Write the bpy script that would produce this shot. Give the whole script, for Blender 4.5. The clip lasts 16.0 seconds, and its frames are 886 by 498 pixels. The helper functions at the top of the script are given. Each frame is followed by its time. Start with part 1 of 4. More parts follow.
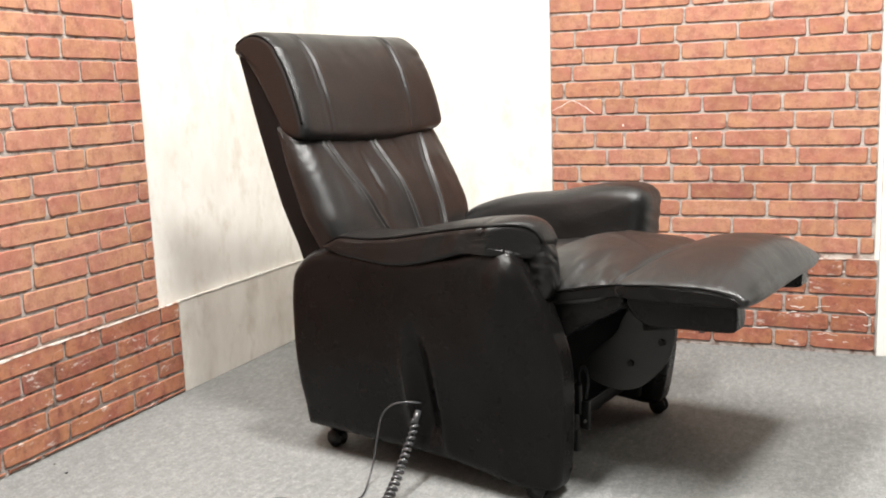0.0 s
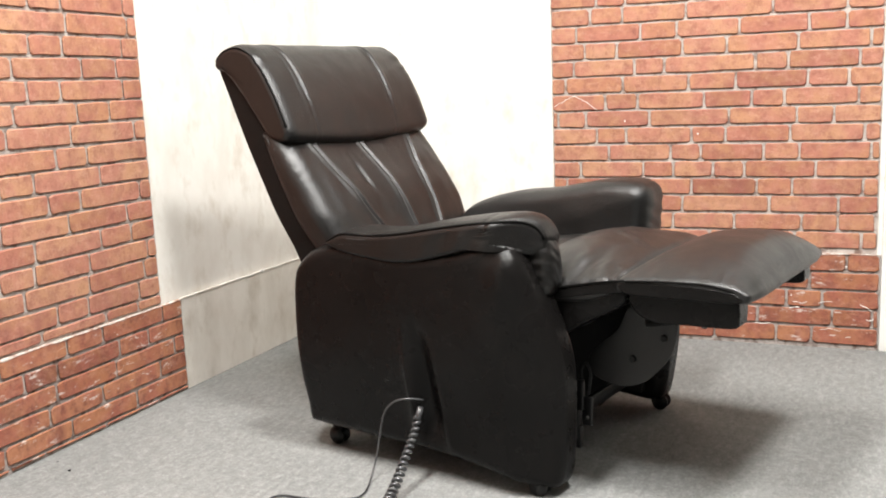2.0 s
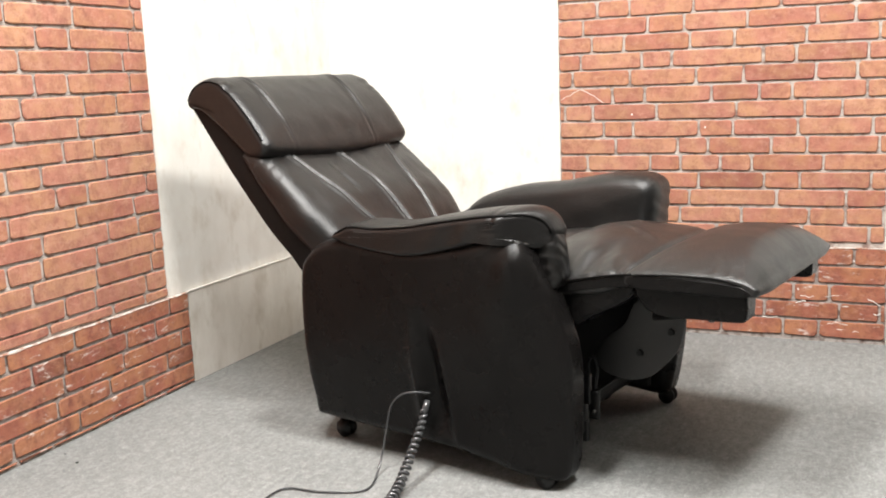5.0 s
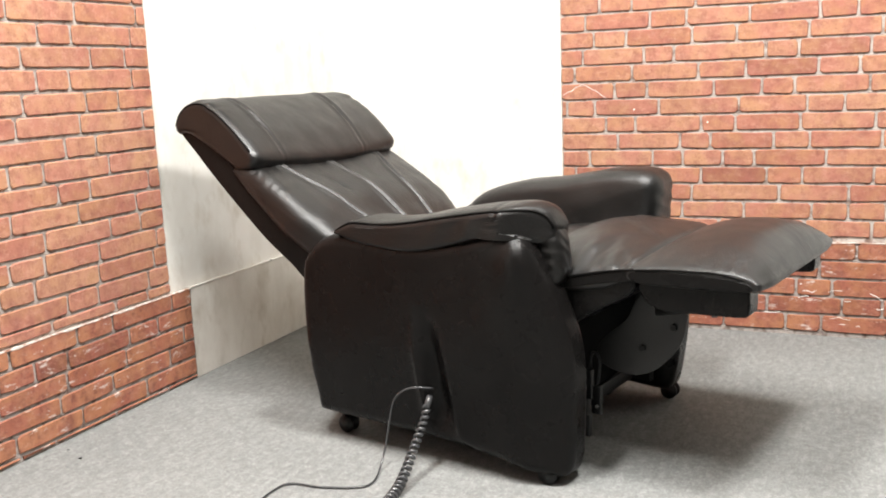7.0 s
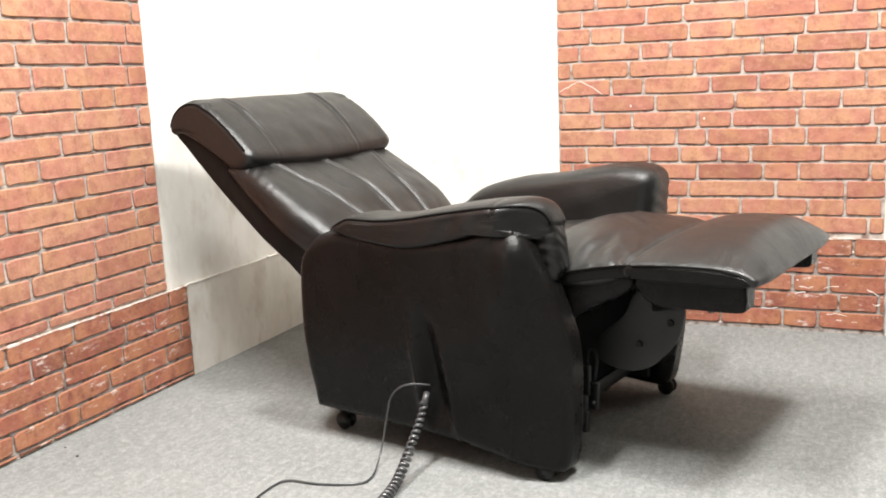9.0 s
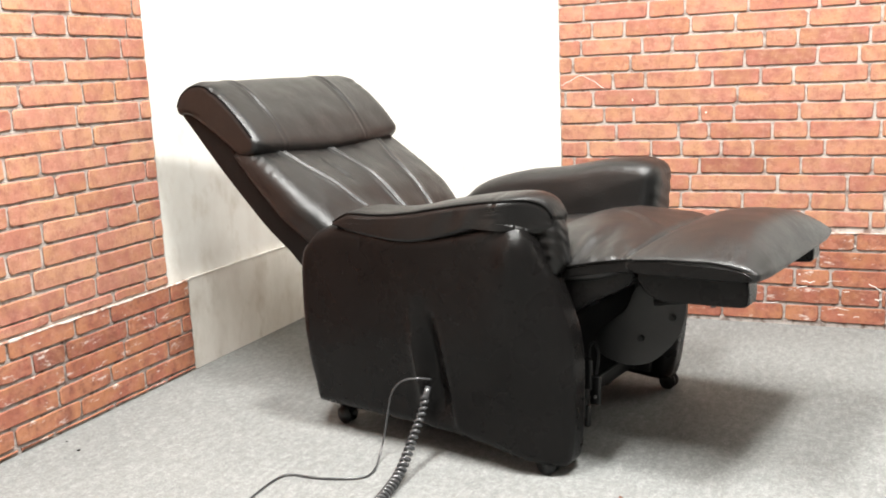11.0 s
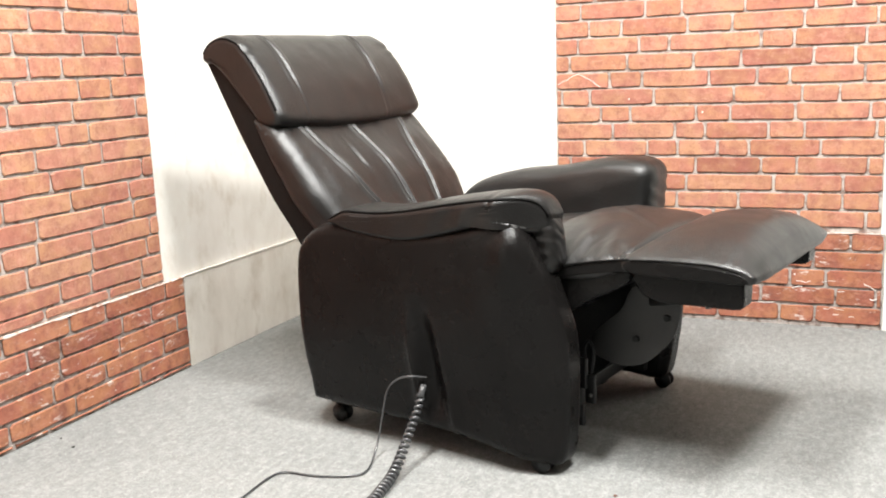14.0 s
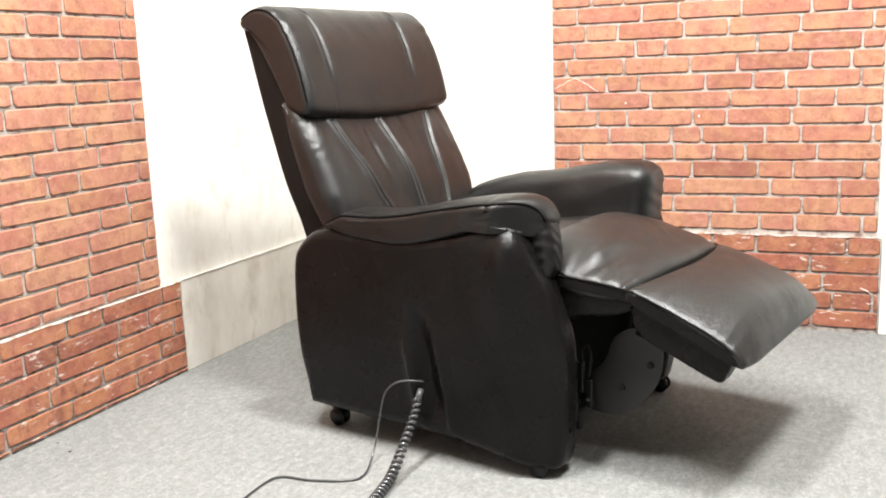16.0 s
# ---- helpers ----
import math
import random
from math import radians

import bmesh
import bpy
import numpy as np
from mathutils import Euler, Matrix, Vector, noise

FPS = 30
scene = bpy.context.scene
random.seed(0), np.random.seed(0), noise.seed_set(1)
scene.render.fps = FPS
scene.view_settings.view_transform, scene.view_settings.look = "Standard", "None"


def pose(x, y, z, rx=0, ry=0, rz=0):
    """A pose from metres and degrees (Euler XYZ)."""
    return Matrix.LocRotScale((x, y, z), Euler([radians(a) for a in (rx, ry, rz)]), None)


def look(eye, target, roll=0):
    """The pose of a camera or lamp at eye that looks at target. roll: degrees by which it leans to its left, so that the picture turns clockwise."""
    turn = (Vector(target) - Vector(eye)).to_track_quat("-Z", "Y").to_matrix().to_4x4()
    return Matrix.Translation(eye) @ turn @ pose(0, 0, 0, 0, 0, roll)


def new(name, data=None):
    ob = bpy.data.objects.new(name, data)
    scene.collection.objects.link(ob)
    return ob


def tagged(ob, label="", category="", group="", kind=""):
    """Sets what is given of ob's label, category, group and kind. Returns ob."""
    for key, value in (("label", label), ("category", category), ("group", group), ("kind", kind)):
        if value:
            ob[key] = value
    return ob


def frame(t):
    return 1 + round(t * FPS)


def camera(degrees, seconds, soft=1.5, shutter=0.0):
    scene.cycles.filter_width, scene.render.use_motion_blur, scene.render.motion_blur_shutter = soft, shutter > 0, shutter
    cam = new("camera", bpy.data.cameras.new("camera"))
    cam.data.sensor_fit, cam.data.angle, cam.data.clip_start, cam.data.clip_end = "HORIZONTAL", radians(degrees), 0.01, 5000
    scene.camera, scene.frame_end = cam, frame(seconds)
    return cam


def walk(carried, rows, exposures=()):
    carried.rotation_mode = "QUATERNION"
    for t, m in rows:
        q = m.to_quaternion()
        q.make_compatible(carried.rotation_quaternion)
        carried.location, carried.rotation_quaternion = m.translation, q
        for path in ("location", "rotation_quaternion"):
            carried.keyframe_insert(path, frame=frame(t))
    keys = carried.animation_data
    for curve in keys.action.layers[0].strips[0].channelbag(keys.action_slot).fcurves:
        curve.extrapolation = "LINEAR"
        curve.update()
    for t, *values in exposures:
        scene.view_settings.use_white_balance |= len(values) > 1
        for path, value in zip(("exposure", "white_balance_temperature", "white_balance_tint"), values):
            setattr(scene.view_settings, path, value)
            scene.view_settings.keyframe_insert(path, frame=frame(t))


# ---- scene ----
cam = camera(50.2, 16.0, soft=1.9)
PATH = [
    (0, (1.868, -3.258, 0.891), (1.093, -1.443, 0.563), -2.1),
    (0.5, (1.868, -3.257, 0.892), (1.089, -1.446, 0.556), -1.9),
    (1, (1.868, -3.257, 0.893), (1.084, -1.449, 0.55), -2.1),
    (1.5, (1.867, -3.258, 0.891), (1.085, -1.449, 0.552), -2.2),
    (2, (1.867, -3.257, 0.892), (1.089, -1.445, 0.556), -2.3),
    (2.5, (1.866, -3.259, 0.894), (1.087, -1.448, 0.559), -2.3),
    (3, (1.866, -3.257, 0.894), (1.087, -1.447, 0.553), -2.5),
    (3.5, (1.867, -3.258, 0.892), (1.087, -1.448, 0.551), -2.3),
    (4, (1.866, -3.257, 0.892), (1.082, -1.45, 0.545), -2.3),
    (6.5, (1.861, -3.258, 0.89), (1.071, -1.455, 0.54), -2.3),
    (7, (1.863, -3.257, 0.89), (1.071, -1.455, 0.533), -2.4),
    (7.5, (1.862, -3.257, 0.89), (1.068, -1.457, 0.527), -2.5),
    (8, (1.864, -3.253, 0.889), (1.077, -1.451, 0.524), -3.0),
    (8.5, (1.864, -3.257, 0.888), (1.077, -1.454, 0.525), -2.6),
    (9, (1.863, -3.256, 0.887), (1.077, -1.453, 0.525), -2.5),
    (11.5, (1.861, -3.253, 0.886), (1.073, -1.453, 0.511), -2.5),
    (12, (1.862, -3.254, 0.887), (1.079, -1.452, 0.514), -2.4),
    (12.5, (1.863, -3.255, 0.888), (1.083, -1.451, 0.516), -2.5),
    (13, (1.863, -3.254, 0.888), (1.084, -1.449, 0.517), -2.4),
    (13.5, (1.863, -3.254, 0.887), (1.083, -1.451, 0.514), -2.3),
    (14, (1.861, -3.253, 0.885), (1.081, -1.45, 0.508), -2.2),
    (14.5, (1.862, -3.253, 0.888), (1.08, -1.452, 0.505), -2.2),
    (15, (1.861, -3.254, 0.886), (1.082, -1.452, 0.507), -2.3),
    (15.5, (1.863, -3.253, 0.888), (1.085, -1.449, 0.512), -2.2),
    (16, (1.862, -3.254, 0.887), (1.087, -1.447, 0.517), -2.2),
]
walk(cam, [(t, look(eye, target, roll)) for t, eye, target, roll in PATH],
     exposures=[(0.0, -0.08, 6500, 10), (4.0, -0.07, 6500, 10), (7.0, 0.05, 6480, 9.5), (9.0, 0.15, 6460, 9), (11.5, 0.28, 6430, 8.5), (16.0, 0.30, 6430, 8.5)])



# ---- world, lights ----
world = bpy.data.worlds.new("world")
scene.world = world
world.use_nodes = True
world.node_tree.nodes["Background"].inputs[0].default_value = (0.9, 0.95, 1.0, 1)
world.node_tree.nodes["Background"].inputs[1].default_value = 0.02


def area_lamp(name, x, y, z, sx, sy, watts, colour=(1.0, 0.985, 0.955)):
    d = bpy.data.lights.new(name, "AREA")
    d.shape, d.size, d.size_y, d.energy, d.color = "RECTANGLE", sx, sy, watts, colour
    ob = new(name, d)
    ob.matrix_world = pose(x, y, z)
    return ob


CEILING = 3.3
# x, y, size, watts of the unseen ceiling fittings; the last is added fill
FITTINGS = [(2.2, -1.9, 0.46, 0.46, 162), (0.86, -2.45, 0.3, 1.2, 160), (2.5, -3.3, 1.2, 0.3, 15)]
for fx, fy, fw, fh, watts in FITTINGS:
    area_lamp("ceiling_lamp", fx, fy, CEILING - 0.075, fw, fh, watts)


# ---- materials ----
class Mat:
    """A node material in the making."""

    def __init__(self, name, rough=0.5, metal=0.0):
        self.m = bpy.data.materials.new(name)
        self.m.use_nodes = True
        self.t = self.m.node_tree
        self.b = self.t.nodes["Principled BSDF"]
        self.b.inputs["Roughness"].default_value = rough
        self.b.inputs["Metallic"].default_value = metal
        self.co = self.t.nodes.new("ShaderNodeTexCoord").outputs["Object"]

    def set(self, key, value):
        self.b.inputs[key].default_value = value
        return self

    def node(self, kind, **inputs):
        n = self.t.nodes.new(kind)
        for k, v in inputs.items():
            k = k.replace("_", " ")
            if hasattr(v, "links"):
                self.t.links.new(v, n.inputs[k])
            else:
                n.inputs[k].default_value = v
        return n

    def noise(self, scale, detail=4, stretch=None, rough=0.55, co=None):
        co = co or self.co
        if stretch:
            mp = self.node("ShaderNodeMapping", Vector=co)
            mp.inputs["Scale"].default_value = stretch
            co = mp.outputs[0]
        return self.node("ShaderNodeTexNoise", Vector=co, Scale=scale, Detail=detail, Roughness=rough).outputs["Fac"]

    def ramp(self, fac, *stops):
        n = self.node("ShaderNodeValToRGB", Fac=fac)
        e = n.color_ramp.elements
        while len(e) < len(stops):
            e.new(0.5)
        for el, (p, c) in zip(e, stops):
            el.position, el.color = p, (*c, 1) if len(c) == 3 else c
        return n.outputs[0]

    def mix(self, fac, a, b, blend="MIX"):
        n = self.t.nodes.new("ShaderNodeMix")
        n.data_type, n.blend_type = "RGBA", blend
        for i, v in ((0, fac), (6, a), (7, b)):
            if hasattr(v, "links"):
                self.t.links.new(v, n.inputs[i])
            else:
                n.inputs[i].default_value = v if i == 0 else (*v, 1)
        return n.outputs[2]

    def to(self, key, socket):
        self.t.links.new(socket, self.b.inputs[key])
        return self

    def bump(self, height, distance=0.002, strength=0.5):
        n = self.node("ShaderNodeBump", Height=height, Distance=distance, Strength=strength)
        old = self.b.inputs["Normal"]
        if old.is_linked:
            self.t.links.new(old.links[0].from_socket, n.inputs["Normal"])
        self.t.links.new(n.outputs[0], old)
        return self


def g(v):
    return (v, v, v)


def leather(name, base, rough, grain=0.5, gloss=0.5):
    m = Mat(name, rough).set("Specular IOR Level", gloss)
    big, fine = m.noise(5, 3), m.noise(260, 3)
    tone = m.ramp(big, (0.3, tuple(c * 0.8 for c in base)), (0.7, tuple(c * 1.25 for c in base)))
    m.to("Base Color", tone)
    m.to("Roughness", m.ramp(m.noise(14, 5), (0.3, g(rough - 0.05)), (0.7, g(rough + 0.08))))
    vor = m.node("ShaderNodeTexVoronoi", Vector=m.co, Scale=330.0)
    m.bump(vor.outputs["Distance"], 0.0006, grain)
    m.bump(fine, 0.0005, 0.3)
    m.bump(m.noise(22, 4), 0.005, 0.3)
    m.bump(m.noise(75, 5, None, 0.65), 0.0016, 0.35)
    return m.m


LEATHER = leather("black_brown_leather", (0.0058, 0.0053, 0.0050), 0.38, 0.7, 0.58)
# Same leather with gloss and tone cut, so shaded sides and arm read darker
LEATHER_SHADED = leather("matt_side_leather", (0.0058, 0.0052, 0.0050), 0.27, 0.6, 0.16)
LEATHER_HALF_SHADED = leather("arm_face_leather", (0.0052, 0.0045, 0.0042), 0.38, 0.5, 0.42)
BACK_CLOTH = leather("dark_back_covering", (0.0038, 0.0031, 0.0028), 0.6, 0.5, 0.25)
# Near-black for the filler that stands in for shade under the seat
SHADE_BLACK = leather("black_dust_cloth", (0.0016, 0.0015, 0.0015), 0.8, 0.3, 0.05)
PIPING = leather("piping_leather", (0.003, 0.0027, 0.0026), 0.6, 0.5, 0.10)
# Thread toned pale to carry the highlight along the seam ridges
GLINT_THREAD = Mat("seam_thread", 0.6).set("Base Color", (0.11, 0.105, 0.10, 1)).m
PLASTIC = Mat("black_plastic", 0.42).set("Base Color", (0.006, 0.006, 0.006, 1)).set("Specular IOR Level", 0.35)
PLASTIC = PLASTIC.bump(PLASTIC.noise(90, 3), 0.0008, 0.3).m
PLATE = Mat("painted_steel_plate", 0.5)
PLATE = PLATE.to("Base Color", PLATE.ramp(PLATE.noise(20), (0.3, (0.009, 0.0085, 0.0083)), (0.7, (0.014, 0.013, 0.0127)))).m
STEEL = Mat("blackened_steel", 0.55, 0.0).set("Specular IOR Level", 0.2)
STEEL = STEEL.to("Base Color", STEEL.ramp(STEEL.noise(30), (0.3, g(0.006)), (0.7, g(0.014)))).m
CABLE = Mat("black_cable", 0.24).set("Base Color", (0.05, 0.05, 0.052, 1)).set("Specular IOR Level", 0.8).m


def carpet_material():
    m = Mat("grey_carpet", 0.95)
    blotch, fleck, fibre = m.noise(3.2, 5), m.noise(70, 5, rough=0.7), m.noise(420, 2)
    line = m.noise(60, 4, (1.0, 0.3, 1.0), 0.7)
    c = m.ramp(fleck, (0.36, (0.10, 0.105, 0.104)), (0.5, (0.22, 0.226, 0.220)), (0.64, (0.385, 0.385, 0.37)))
    c = m.mix(0.5, c, m.ramp(line, (0.35, (0.15, 0.155, 0.154)), (0.65, (0.32, 0.324, 0.315))))
    c = m.mix(0.35, c, m.ramp(blotch, (0.3, (0.20, 0.204, 0.20)), (0.7, (0.29, 0.292, 0.283))))
    c = m.mix(m.ramp(m.noise(190, 4, None, 0.75), (0.40, g(0.5)), (0.52, g(0.0))), c, (0.13, 0.132, 0.13))
    c = m.mix(m.ramp(m.noise(160, 4, None, 0.75), (0.54, g(0.0)), (0.66, g(0.45))), c, (0.46, 0.455, 0.43))
    tuft = m.noise(48, 6, (1.0, 0.5, 1.0), 0.72)
    c = m.mix(m.ramp(tuft, (0.40, g(0.28)), (0.50, g(0.0))), c, (0.17, 0.168, 0.158))
    c = m.mix(m.ramp(tuft, (0.52, g(0.0)), (0.64, g(0.2))), c, (0.40, 0.395, 0.375))
    c = m.mix(m.ramp(fibre, (0.35, g(0.35)), (0.6, g(0.0))), c, (0.12, 0.12, 0.118))
    m.to("Base Color", c)
    m.bump(fibre, 0.003, 0.6)
    m.bump(fleck, 0.0012, 0.4)
    m.set("Specular IOR Level", 0.15)
    return m.m


def plaster_material(name, light, stain):
    m = Mat(name, 0.75)
    streak = m.noise(8, 6, (1.0, 1.0, 0.55), 0.62)
    cloud = m.noise(2.4, 5)
    blot = m.noise(11, 6, (1.0, 1.0, 0.6), 0.66)
    c = m.mix(m.ramp(streak, (0.42, g(0.0)), (0.72, g(0.7))), light, stain)
    c = m.mix(m.ramp(cloud, (0.45, g(0.0)), (0.75, g(0.45))), c, tuple(s * 1.02 for s in stain))
    c = m.mix(m.ramp(blot, (0.52, g(0.0)), (0.70, g(0.6))), c, (stain[0] * 0.86, stain[1] * 0.83, stain[2] * 0.77))
    m.to("Base Color", c)
    m.bump(m.noise(40, 4), 0.001, 0.2)
    return m.m


def brick_material(name, dark, mid, light, flecks=0.74):
    m = Mat(name, 0.8)
    rnd = m.node("ShaderNodeObjectInfo").outputs["Random"]
    isl = m.node("ShaderNodeNewGeometry").outputs["Random Per Island"]
    pos = m.node("ShaderNodeNewGeometry").outputs["Position"]
    both = m.node("ShaderNodeMath")
    both.operation = "FRACT"
    add = m.node("ShaderNodeMath")
    add.operation = "ADD"
    m.t.links.new(rnd, add.inputs[0])
    m.t.links.new(isl, add.inputs[1])
    m.t.links.new(add.outputs[0], both.inputs[0])
    between = tuple((a + b) / 2 for a, b in zip(dark, mid))
    c = m.ramp(both.outputs[0], (0.0, between), (0.12, mid), (0.40, light), (0.62, mid), (0.85, light), (1.0, dark))
    # warmer and rosier clouds across a brick, dark burnt patches, a pale film
    rose = (mid[0] * 0.95, mid[1] * 0.80, mid[2] * 1.05)
    amber = (light[0] * 0.98, light[1] * 1.05, light[2] * 0.80)
    cloud = m.noise(11, 5, None, 0.6, pos)
    c = m.mix(m.ramp(cloud, (0.40, g(0.6)), (0.52, g(0.0))), c, rose)
    c = m.mix(m.ramp(cloud, (0.50, g(0.0)), (0.64, g(0.4))), c, amber)
    patch = m.noise(30, 8, None, 0.78, pos)
    c = m.mix(m.ramp(patch, (0.47, g(0.0)), (0.66, g(0.8))), c, (dark[0] * 0.85, dark[1] * 0.8, dark[2] * 0.9))
    pale = m.noise(34, 8, (1, 1, 1.6), 0.78, pos)
    c = m.mix(m.ramp(pale, (0.50, g(0.0)), (0.72, g(0.55))), c, tuple(min(1, x * 1.1 + 0.09) for x in light))
    speck = m.noise(190, 3, None, 0.7, pos)
    c = m.mix(m.ramp(speck, (0.60, g(0.0)), (0.72, g(0.5))), c, tuple(x * 0.45 for x in dark))
    lime = m.noise(17, 7, (1.0, 1.0, 2.6), 0.72, pos)
    c = m.mix(m.ramp(lime, (flecks - 0.03, g(0.0)), (flecks + 0.03, g(0.75))), c, (0.66, 0.58, 0.53))
    smear = m.noise(9, 5, (1.0, 1.0, 0.5), 0.6, pos)
    c = m.mix(m.ramp(smear, (0.55, g(0.0)), (0.72, g(0.5))), c, (dark[0] * 0.8, dark[1] * 0.75, dark[2] * 0.9))
    m.to("Base Color", c)
    m.bump(m.noise(75, 5, None, 0.65, pos), 0.003, 0.45)
    m.bump(speck, 0.0015, 0.3)
    return m.m


def mortar_material(name, light, dark):
    m = Mat(name, 0.85)
    c = m.ramp(m.noise(26, 6, None, 0.7), (0.36, dark), (0.52, light), (0.8, tuple(min(1, x * 1.15) for x in light)))
    m.to("Base Color", c)
    m.bump(m.noise(120, 4), 0.002, 0.5)
    return m.m


CARPET = carpet_material()
PLASTER = plaster_material("cream_plaster_paper", (0.82, 0.805, 0.76), (0.66, 0.625, 0.565))
PLASTER_LOW = plaster_material("grey_cream_plaster_paper", (0.76, 0.735, 0.68), (0.54, 0.50, 0.435))
PAINT = plaster_material("white_wall_paint", (0.78, 0.77, 0.74), (0.74, 0.72, 0.68))
# Grey picked for unseen walls so that little light bounces back
LOW_BOUNCE_GREY = plaster_material("grey_wall_paint", (0.16, 0.16, 0.16), (0.14, 0.14, 0.138))
WHITE_EDGE = Mat("white_torn_paper", 0.8)
WHITE_EDGE = WHITE_EDGE.to("Base Color", WHITE_EDGE.ramp(WHITE_EDGE.noise(35), (0.3, (0.70, 0.64, 0.58)), (0.6, (0.85, 0.82, 0.78)))).m
TORN = Mat("torn_paper_edge", 0.85)
TORN = TORN.to("Base Color", TORN.ramp(TORN.noise(45, 5), (0.38, (0.42, 0.20, 0.13)), (0.50, (0.62, 0.50, 0.44)), (0.65, (0.74, 0.68, 0.63)))).m
BRICK = brick_material("orange_red_brick", (0.28, 0.100, 0.064), (0.42, 0.185, 0.108), (0.475, 0.242, 0.150))
BRICK_LOW = brick_material("brown_red_brick", (0.17, 0.055, 0.035), (0.32, 0.112, 0.060), (0.40, 0.165, 0.088), 0.62)
MORTAR = mortar_material("pale_mortar", (0.47, 0.415, 0.375), (0.20, 0.135, 0.11))
MORTAR_LOW = mortar_material("grey_mortar", (0.38, 0.33, 0.30), (0.11, 0.065, 0.05))
# Dark rim colour carries the shadow line printed round each brick
BRICK_RIM = Mat("sooty_brick_rim", 0.9)
BRICK_RIM = BRICK_RIM.to("Base Color", BRICK_RIM.ramp(BRICK_RIM.noise(40), (0.3, (0.06, 0.028, 0.02)), (0.7, (0.17, 0.07, 0.045)))).m
GLOW = Mat("lamp_diffuser", 0.5).set("Emission Color", (1, 0.95, 0.86, 1)).set("Emission Strength", 6.0).m


# ---- mesh helpers ----
def obj(name, bm, material, parent=None, label="", smooth=True):
    me = bpy.data.meshes.new(name)
    bmesh.ops.recalc_face_normals(bm, faces=bm.faces)
    for f in bm.faces:
        f.smooth = smooth
    bm.to_mesh(me)
    bm.free()
    me.materials.append(material)
    ob = new(name, me)
    ob.parent = parent
    if label:
        ob["label"] = label
    return ob


def part(name, bm, material, parent, label="", smooth=True):
    return obj(name, bm, material, parent, label, smooth)


def add_box(bm, x0, x1, y0, y1, z0, z1, bevel=0.0, m=None):
    made = bmesh.ops.create_cube(bm, size=1)["verts"]
    bmesh.ops.scale(bm, vec=(x1 - x0, y1 - y0, z1 - z0), verts=made)
    bmesh.ops.translate(bm, vec=((x0 + x1) / 2, (y0 + y1) / 2, (z0 + z1) / 2), verts=made)
    if m is not None:
        bmesh.ops.transform(bm, matrix=m, verts=made)
    if bevel:
        edges = list({e for v in made for e in v.link_edges})
        bmesh.ops.bevel(bm, geom=edges, offset=bevel, segments=2, profile=0.6, affect="EDGES")


def box(x0, x1, y0, y1, z0, z1, bevel=0.0, m=None):
    bm = bmesh.new()
    add_box(bm, x0, x1, y0, y1, z0, z1, bevel, m)
    return bm


def spline(points, n, closed=False):
    """Catmull-Rom through the points, n samples evenly along it."""
    P = np.array(points, float)
    k = len(P)
    out = []
    for i in range(k if closed else k - 1):
        if closed:
            a, b, c, d = P[(i - 1) % k], P[i], P[(i + 1) % k], P[(i + 2) % k]
        else:
            a, b, c, d = P[max(i - 1, 0)], P[i], P[i + 1], P[min(i + 2, k - 1)]
        for s in np.linspace(0, 1, 16, endpoint=False):
            out.append(0.5 * (2 * b + (c - a) * s + (2 * a - 5 * b + 4 * c - d) * s * s + (3 * b - a - 3 * c + d) * s ** 3))
    out.append(P[0] if closed else P[-1])
    out = np.array(out)
    length = np.r_[0, np.cumsum(np.linalg.norm(np.diff(out, axis=0), axis=1))]
    at = np.linspace(0, length[-1], n, endpoint=not closed)
    return np.stack([np.interp(at, length, out[:, j]) for j in range(P.shape[1])], 1)


def add_tube(bm, points, radius, sides=8):
    """A round bar along points, with closed ends."""
    P = [Vector(p) for p in points]
    rings, up = [], None
    for i, p in enumerate(P):
        d = (P[min(i + 1, len(P) - 1)] - P[max(i - 1, 0)]).normalized()
        if up is None:
            up = d.orthogonal().normalized()
        up = (up - d * up.dot(d)).normalized()
        side = d.cross(up)
        rings.append([bm.verts.new(p + radius * (math.cos(a) * up + math.sin(a) * side)) for a in np.linspace(0, 2 * math.pi, sides, endpoint=False)])
    for r, q in zip(rings, rings[1:]):
        for j in range(sides):
            bm.faces.new((r[j], r[(j + 1) % sides], q[(j + 1) % sides], q[j]))
    bm.faces.new(rings[0][::-1])
    bm.faces.new(rings[-1])


def tube(points, radius, sides=8):
    bm = bmesh.new()
    add_tube(bm, points, radius, sides)
    return bm


